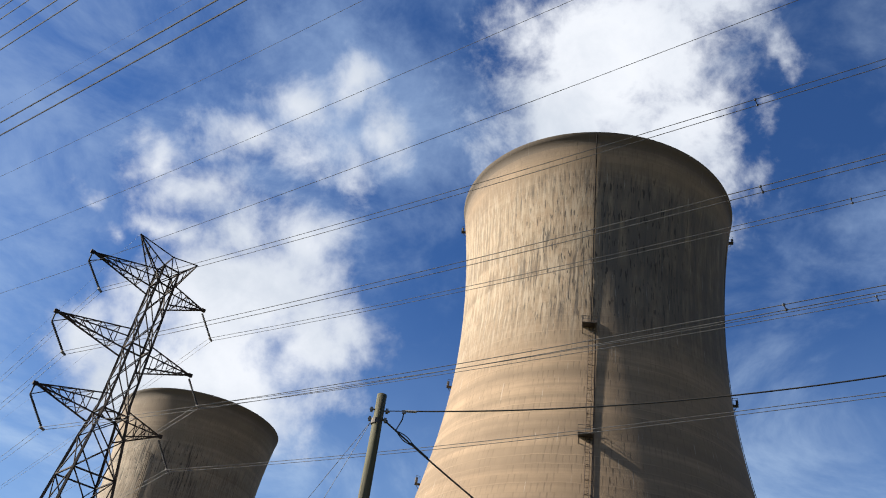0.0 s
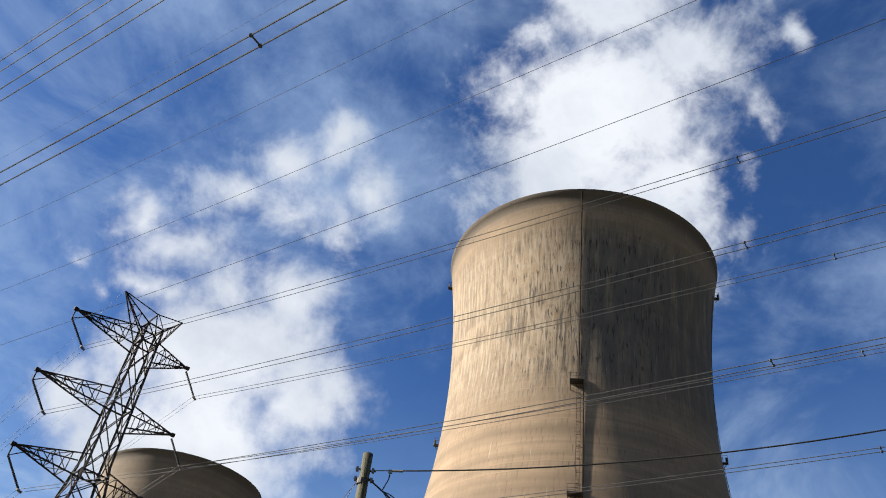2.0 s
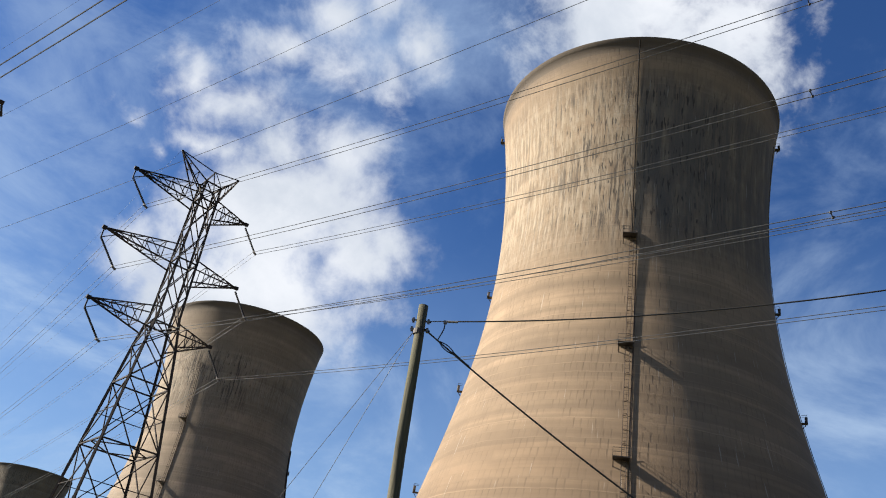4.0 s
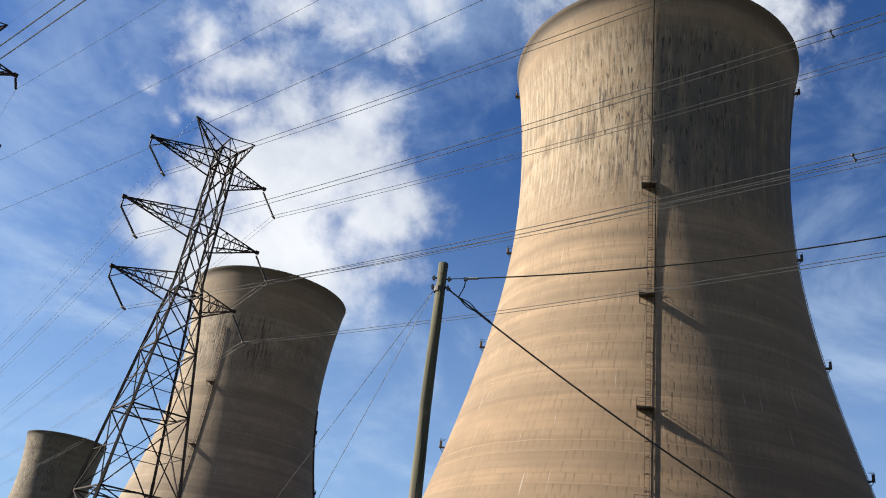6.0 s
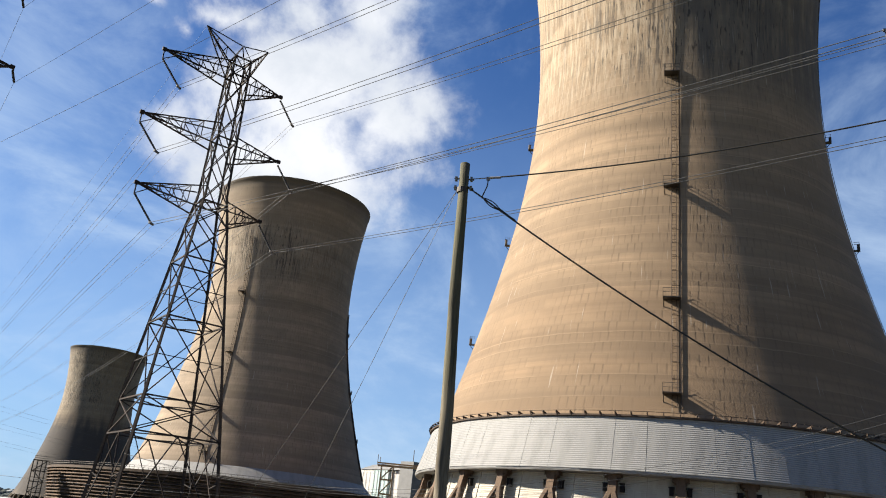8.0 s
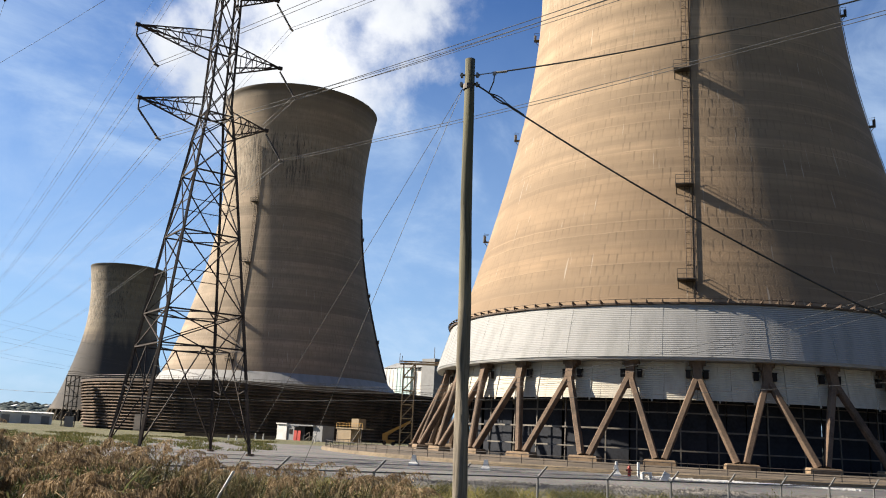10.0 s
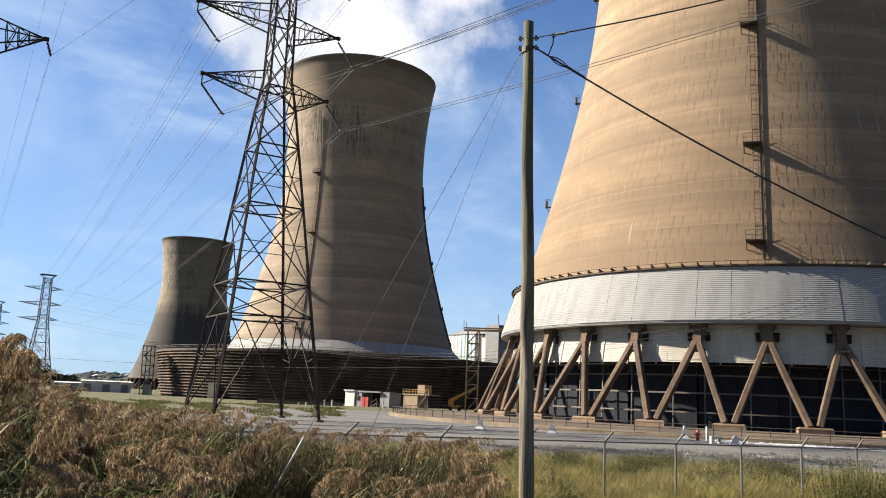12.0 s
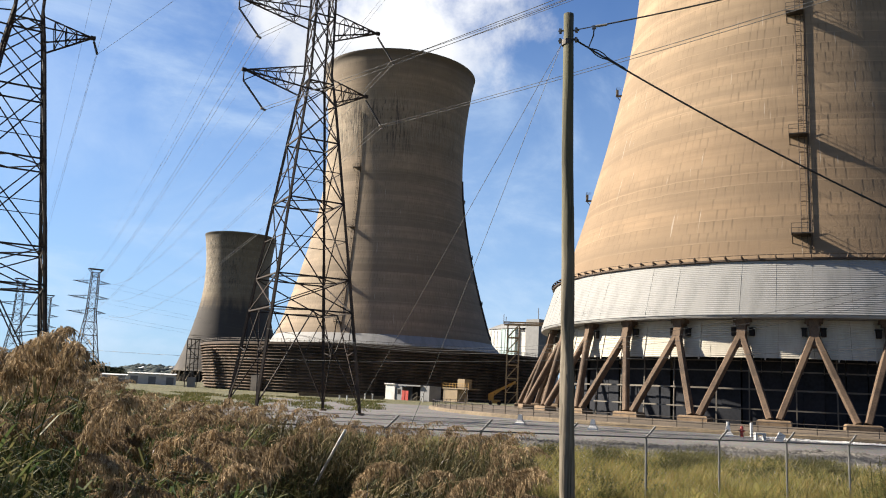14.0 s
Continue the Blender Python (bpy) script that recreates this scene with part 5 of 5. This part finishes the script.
for _ in range(9500):
    a = -13 + 36 * rng.random()
    d = 51.5 + 1.2 * math.sin(a * 0.9) + (11.0 + 0.28 * (a + 6)) * rng.random() ** 1.15
    p = on_ground(a, d, 0.02)
    s = np.array((0.31, 0.27, 0.2)) * (0.4 + 0.8 * rng.random())
    m = Matrix.Rotation(6.28 * rng.random(), 3, "Z")
    g.add([p + m @ Vector((x * s[0] * (0.8 + 0.4 * rng.random()), y * s[1] * (0.8 + 0.4 * rng.random()), z * s[2])) for x, y, z in ico], icf)
solid("riprap", g, M["stone"], "band of loose grey broken stone", "stones", kind="stuff")

g = Mesh()
for _ in range(900):
    a, d = 4.5 + 12.5 * rng.random(), 79.5 + 2.6 * rng.random()
    p = on_ground(a, d, 0.04)
    k = 0.09 + 0.14 * rng.random()
    m = Matrix.Rotation(6.28 * rng.random(), 3, "Z")
    g.add([p + m @ Vector((x * k, y * k * 0.8, z * k * 0.6)) for x, y, z in ico], icf)
solid("pale_rubble", g, M["white"], "strip of pale broken rubble beside the kerb", "stones", kind="stuff")

# ---- plants ----
def top_line(a):
    """How high the reed bed reaches, as an angle above the eye, by compass angle."""
    xs = (-60, -47, -42.8, -41.0, -39.0, -36.0, -31.0, -27.0, -23.0, -19.5, -16.0, -12.0, -10.5, -9.0)
    ys = (2.6, 2.4, 2.2, 1.5, 0.7, -0.1, -1.1, -1.8, -2.2, -2.5, -2.7, -3.0, -3.6, -5.0)
    return float(np.interp(a, xs, ys))


def blade(g, p, way, length, width, rise, droop):
    """A long leaf that rises and bends over."""
    side = Vector((-way.y, way.x, 0)) * width / 2
    pts = []
    for t in (0.0, 0.35, 0.7):
        c = p + way * (length * t) * 0.8 + Vector((0, 0, length * (rise * t - droop * t * t)))
        w = 1.0 - 0.6 * t
        pts += [c - side * w, c + side * w]
    pts.append(p + way * length * 0.8 + Vector((0, 0, length * (rise - droop))))
    g.add(pts, [(0, 1, 3, 2), (2, 3, 5, 4), (4, 5, 6)])


WIND = Vector((0.85, -0.35, 0)).normalized()


def plume(g, tip, size, near):
    """A heavy nodding seed head: a bent axis with dense tufts that hang to the lee side."""
    lean = (WIND + Vector((rng.normal(0, 0.3), rng.normal(0, 0.3), 0))).normalized()
    lee, side = np.array(lean), np.array((-lean.y, lean.x, 0.0))
    sprays, grains, w = (56, 18, 0.0078) if near else (30, 11, 0.0115)
    nod = 0.35 + 0.55 * rng.random()
    t = (np.arange(sprays) + 0.5)[:, None] / sprays
    root = np.array(tip) + lee * size * (0.15 * t + 0.75 * t * t) + np.array((0, 0, 1.0)) * size * (0.95 * t - nod * t * t)
    out = lee * (0.45 + 0.4 * rng.random((sprays, 1))) + side * rng.normal(0, 0.42, (sprays, 1))
    ln = size * (0.10 + 0.24 * np.sin(np.pi * (0.15 + 0.8 * t))) * (0.6 + 0.6 * rng.random((sprays, 1)))
    u = (np.arange(grains)[None, :, None] + rng.random((sprays, grains, 1))) / grains
    fall = np.array((0, 0, 1.0)) * (0.45 * u - 0.95 * u * u) * ln[:, None]
    q = root[:, None] + out[:, None] * ln[:, None] * u + fall + rng.normal(0, 0.011, (sprays, grains, 3))
    e = q + out[:, None] * 0.03 + rng.normal(0, 0.014, (sprays, grains, 3)) - np.array((0, 0, 1.0)) * (0.025 + 0.035 * u)
    sd = rng.normal(size=(sprays, grains, 3))
    sd *= w / np.linalg.norm(sd, axis=2)[:, :, None]
    pts = np.stack([q - sd, q + sd, e + sd * 0.5], 2).reshape(-1, 3)
    k = len(g.v)
    g.v.extend(map(tuple, pts.tolist()))
    g.f.extend((k + i, k + i + 1, k + i + 2) for i in range(0, len(pts), 3))
    g.tube([tip, tip + lean * size * 0.12 + Vector((0, 0, size * 0.4)), tip + lean * size * 0.7 + Vector((0, 0, size * (0.85 - 0.8 * nod)))], 0.006, 3, 0.003)


def reed(leafs, plumes, base, height, near, headed):
    bend = WIND * height * (0.06 + 0.12 * rng.random()) + Vector((rng.normal(0, 0.12), rng.normal(0, 0.12), 0))
    pts = [base + bend * t * t + Vector((0, 0, height * 0.86 * t)) for t in (0, 0.4, 0.75, 1.0)]
    leafs.tube(pts, 0.010, 3, 0.005)
    for k in range(10 if near else 7):
        t = 0.30 + 0.66 * rng.random()
        p = base + bend * t * t + Vector((0, 0, height * 0.86 * t))
        b = 6.283 * rng.random()
        way = (Vector((math.cos(b), math.sin(b), 0)) + WIND * 0.6).normalized()
        blade(leafs, p, way, 0.40 + 0.42 * rng.random(), 0.020 + 0.016 * rng.random(), 0.45 + 0.7 * rng.random(), 0.4 + 0.9 * rng.random())
    if headed:
        plume(plumes, pts[-1], 0.52 + 0.32 * rng.random(), near)


leafs, scrub, plumes = Mesh(), Mesh(), Mesh()
for _ in range(8000):
    a = -50.0 + 39.5 * rng.random()
    d = 7.6 + 18.6 * rng.random() ** 0.85
    p = on_ground(a, d)
    # nearer rows stand lower against the sky, so that their heads show in front of those behind
    low = (1.6 + 5.4 * rng.random()) * (1 - ease(d, 7.0, 17.0)) + abs(rng.normal(0, 0.7))
    roof = 1.74 + d * math.tan(radians(top_line(a) - 0.3 + 0.5 * ease(a, -39.0, -36.0) + 0.4 * ease(a, -31.0, -27.0) - low))
    h = min(roof - p.z, 3.6 + 0.5 * rng.random()) if a < -38 else min(roof - p.z, 3.0 + 0.5 * rng.random())
    sparse = a > -29.5 + 1.5 * math.sin(d)
    if sparse and (d < 11 or -29.0 < a < -21.5 and d < 20.5) or d < 8 and a > -37 and rng.random() < 0.6:
        continue
    lump = math.sin(p.x * 1.15 + 1.3 * math.sin(p.y * 0.7)) + math.sin(p.y * 1.35 + 0.9 * math.sin(p.x * 0.8))
    if h < 0.8 or lump < -0.35 and rng.random() < 0.6 or sparse and d < 20 and rng.random() < 0.86:
        continue
    h *= 0.95 + 0.05 * lump
    reed(scrub if sparse else leafs, plumes, p, h, d < 13, rng.random() < (0.055 if sparse else 0.095))
# single heads stand before the fence
for _ in range(15):
    a, d = -22.5 + 11.0 * rng.random(), 12.0 + 5.0 * rng.random()
    p = on_ground(a, d)
    reed(scrub, plumes, p, 1.74 - d * math.tan(radians(4.6 + 1.8 * rng.random())) - p.z, True, True)
# a few tall stems lean out over the rest
for _ in range(14):
    a, d = -46.5 + 4.6 * rng.random(), 7.5 + 4.0 * rng.random()
    p = on_ground(a, d)
    top = 1.74 + d * math.tan(radians(0.8 + 2.8 * rng.random()))
    reed(leafs, plumes, p, top - p.z, True, True)
solid("reed_scrub", scrub, M["scrub"], "olive and brown half-dry reeds by the fence", "reeds", kind="stuff")
solid("reed_bed", leafs, M["reed_leaf"], "dense bed of green and straw reed stalks and leaves", "reeds", kind="stuff")
solid("reed_plumes", plumes, M["reed_plume"], "brown feathery seed heads over the reed bed", "reeds", kind="stuff")

# grass before and round the fence: straw in front, greener behind
g, straw = Mesh(), Mesh()
for _ in range(96000):
    a, d = -26 + 48 * rng.random(), 17.0 + 35.5 * rng.random()
    p = on_ground(a, d, -0.02)
    tuft = 0.5 + 0.5 * math.sin(p.x * 1.7 + 2.0 * math.sin(p.y * 0.6)) * math.sin(p.y * 1.1)
    if rng.random() > 0.35 + 0.65 * tuft:
        continue
    b = 6.283 * rng.random()
    dry = d + 3.5 * math.sin(p.x * 0.55) + 2.0 * math.sin(p.x * 1.3 + p.y) < 41.0 and rng.random() < 0.75
    blade(straw if dry else g, p, Vector((math.cos(b), math.sin(b), 0)), (0.35 + (0.55 if dry else 0.4) * tuft) * (0.6 + 0.8 * rng.random()), 0.026, 1.3, 0.5)
solid("meadow_grass", g, M["grass"], "yellow-green long grass by the fence", "grass", kind="stuff")
solid("dry_grass", straw, M["straw"], "tall straw-coloured dry grass before the fence", "grass", kind="stuff")


def bush(a, d, size, n, tall):
    p0 = on_ground(a, d)
    for _ in range(n):
        b, r = 6.283 * rng.random(), size * rng.random() ** 0.6
        root = p0 + Vector((math.cos(b), math.sin(b), 0)) * r * 0.6
        tip = p0 + Vector((math.cos(b) * r, math.sin(b) * r, tall * (0.45 + 0.55 * rng.random()) * (1 - 0.35 * (r / size) ** 2)))
        weeds.tube([root, root.lerp(tip, 0.5) + Vector((0, 0, 0.1)), tip], 0.008, 3, 0.004)
        for k in range(9):
            q = root.lerp(tip, 0.3 + 0.7 * rng.random())
            c = 6.283 * rng.random()
            blade(weeds, q, Vector((math.cos(c), math.sin(c), 0)), 0.14 + 0.18 * rng.random(), 0.04, 0.7, 0.7)


weeds = Mesh()
for a in (-11.5, -9.0, -4.8, -4.2, -1.5, -0.5, 0.4, 1.6, 4.2, 5.4, 7.5, 8.4):
    for k in range(3):
        bush(a + rng.normal(0, 0.35), 42.0 + 9.0 * rng.random(), 1.2, 60, 0.55 + 0.5 * rng.random())
for _ in range(34):
    bush(11.0 + 8.5 * rng.random(), 23 + 8 * rng.random(), 0.9, 46, 1.6 + 0.9 * rng.random())
for _ in range(26):
    bush(-16 + 28 * rng.random(), 27 + 15 * rng.random(), 0.7, 22, 0.6 + 0.5 * rng.random())
for _ in range(120):
    bush(-29 + 18 * rng.random(), 19 + 18 * rng.random(), 0.8, 30, 0.9 + 0.8 * rng.random())
solid("weeds", weeds, M["weed"], "tall scrubby green and brown weeds", "weeds", kind="stuff")
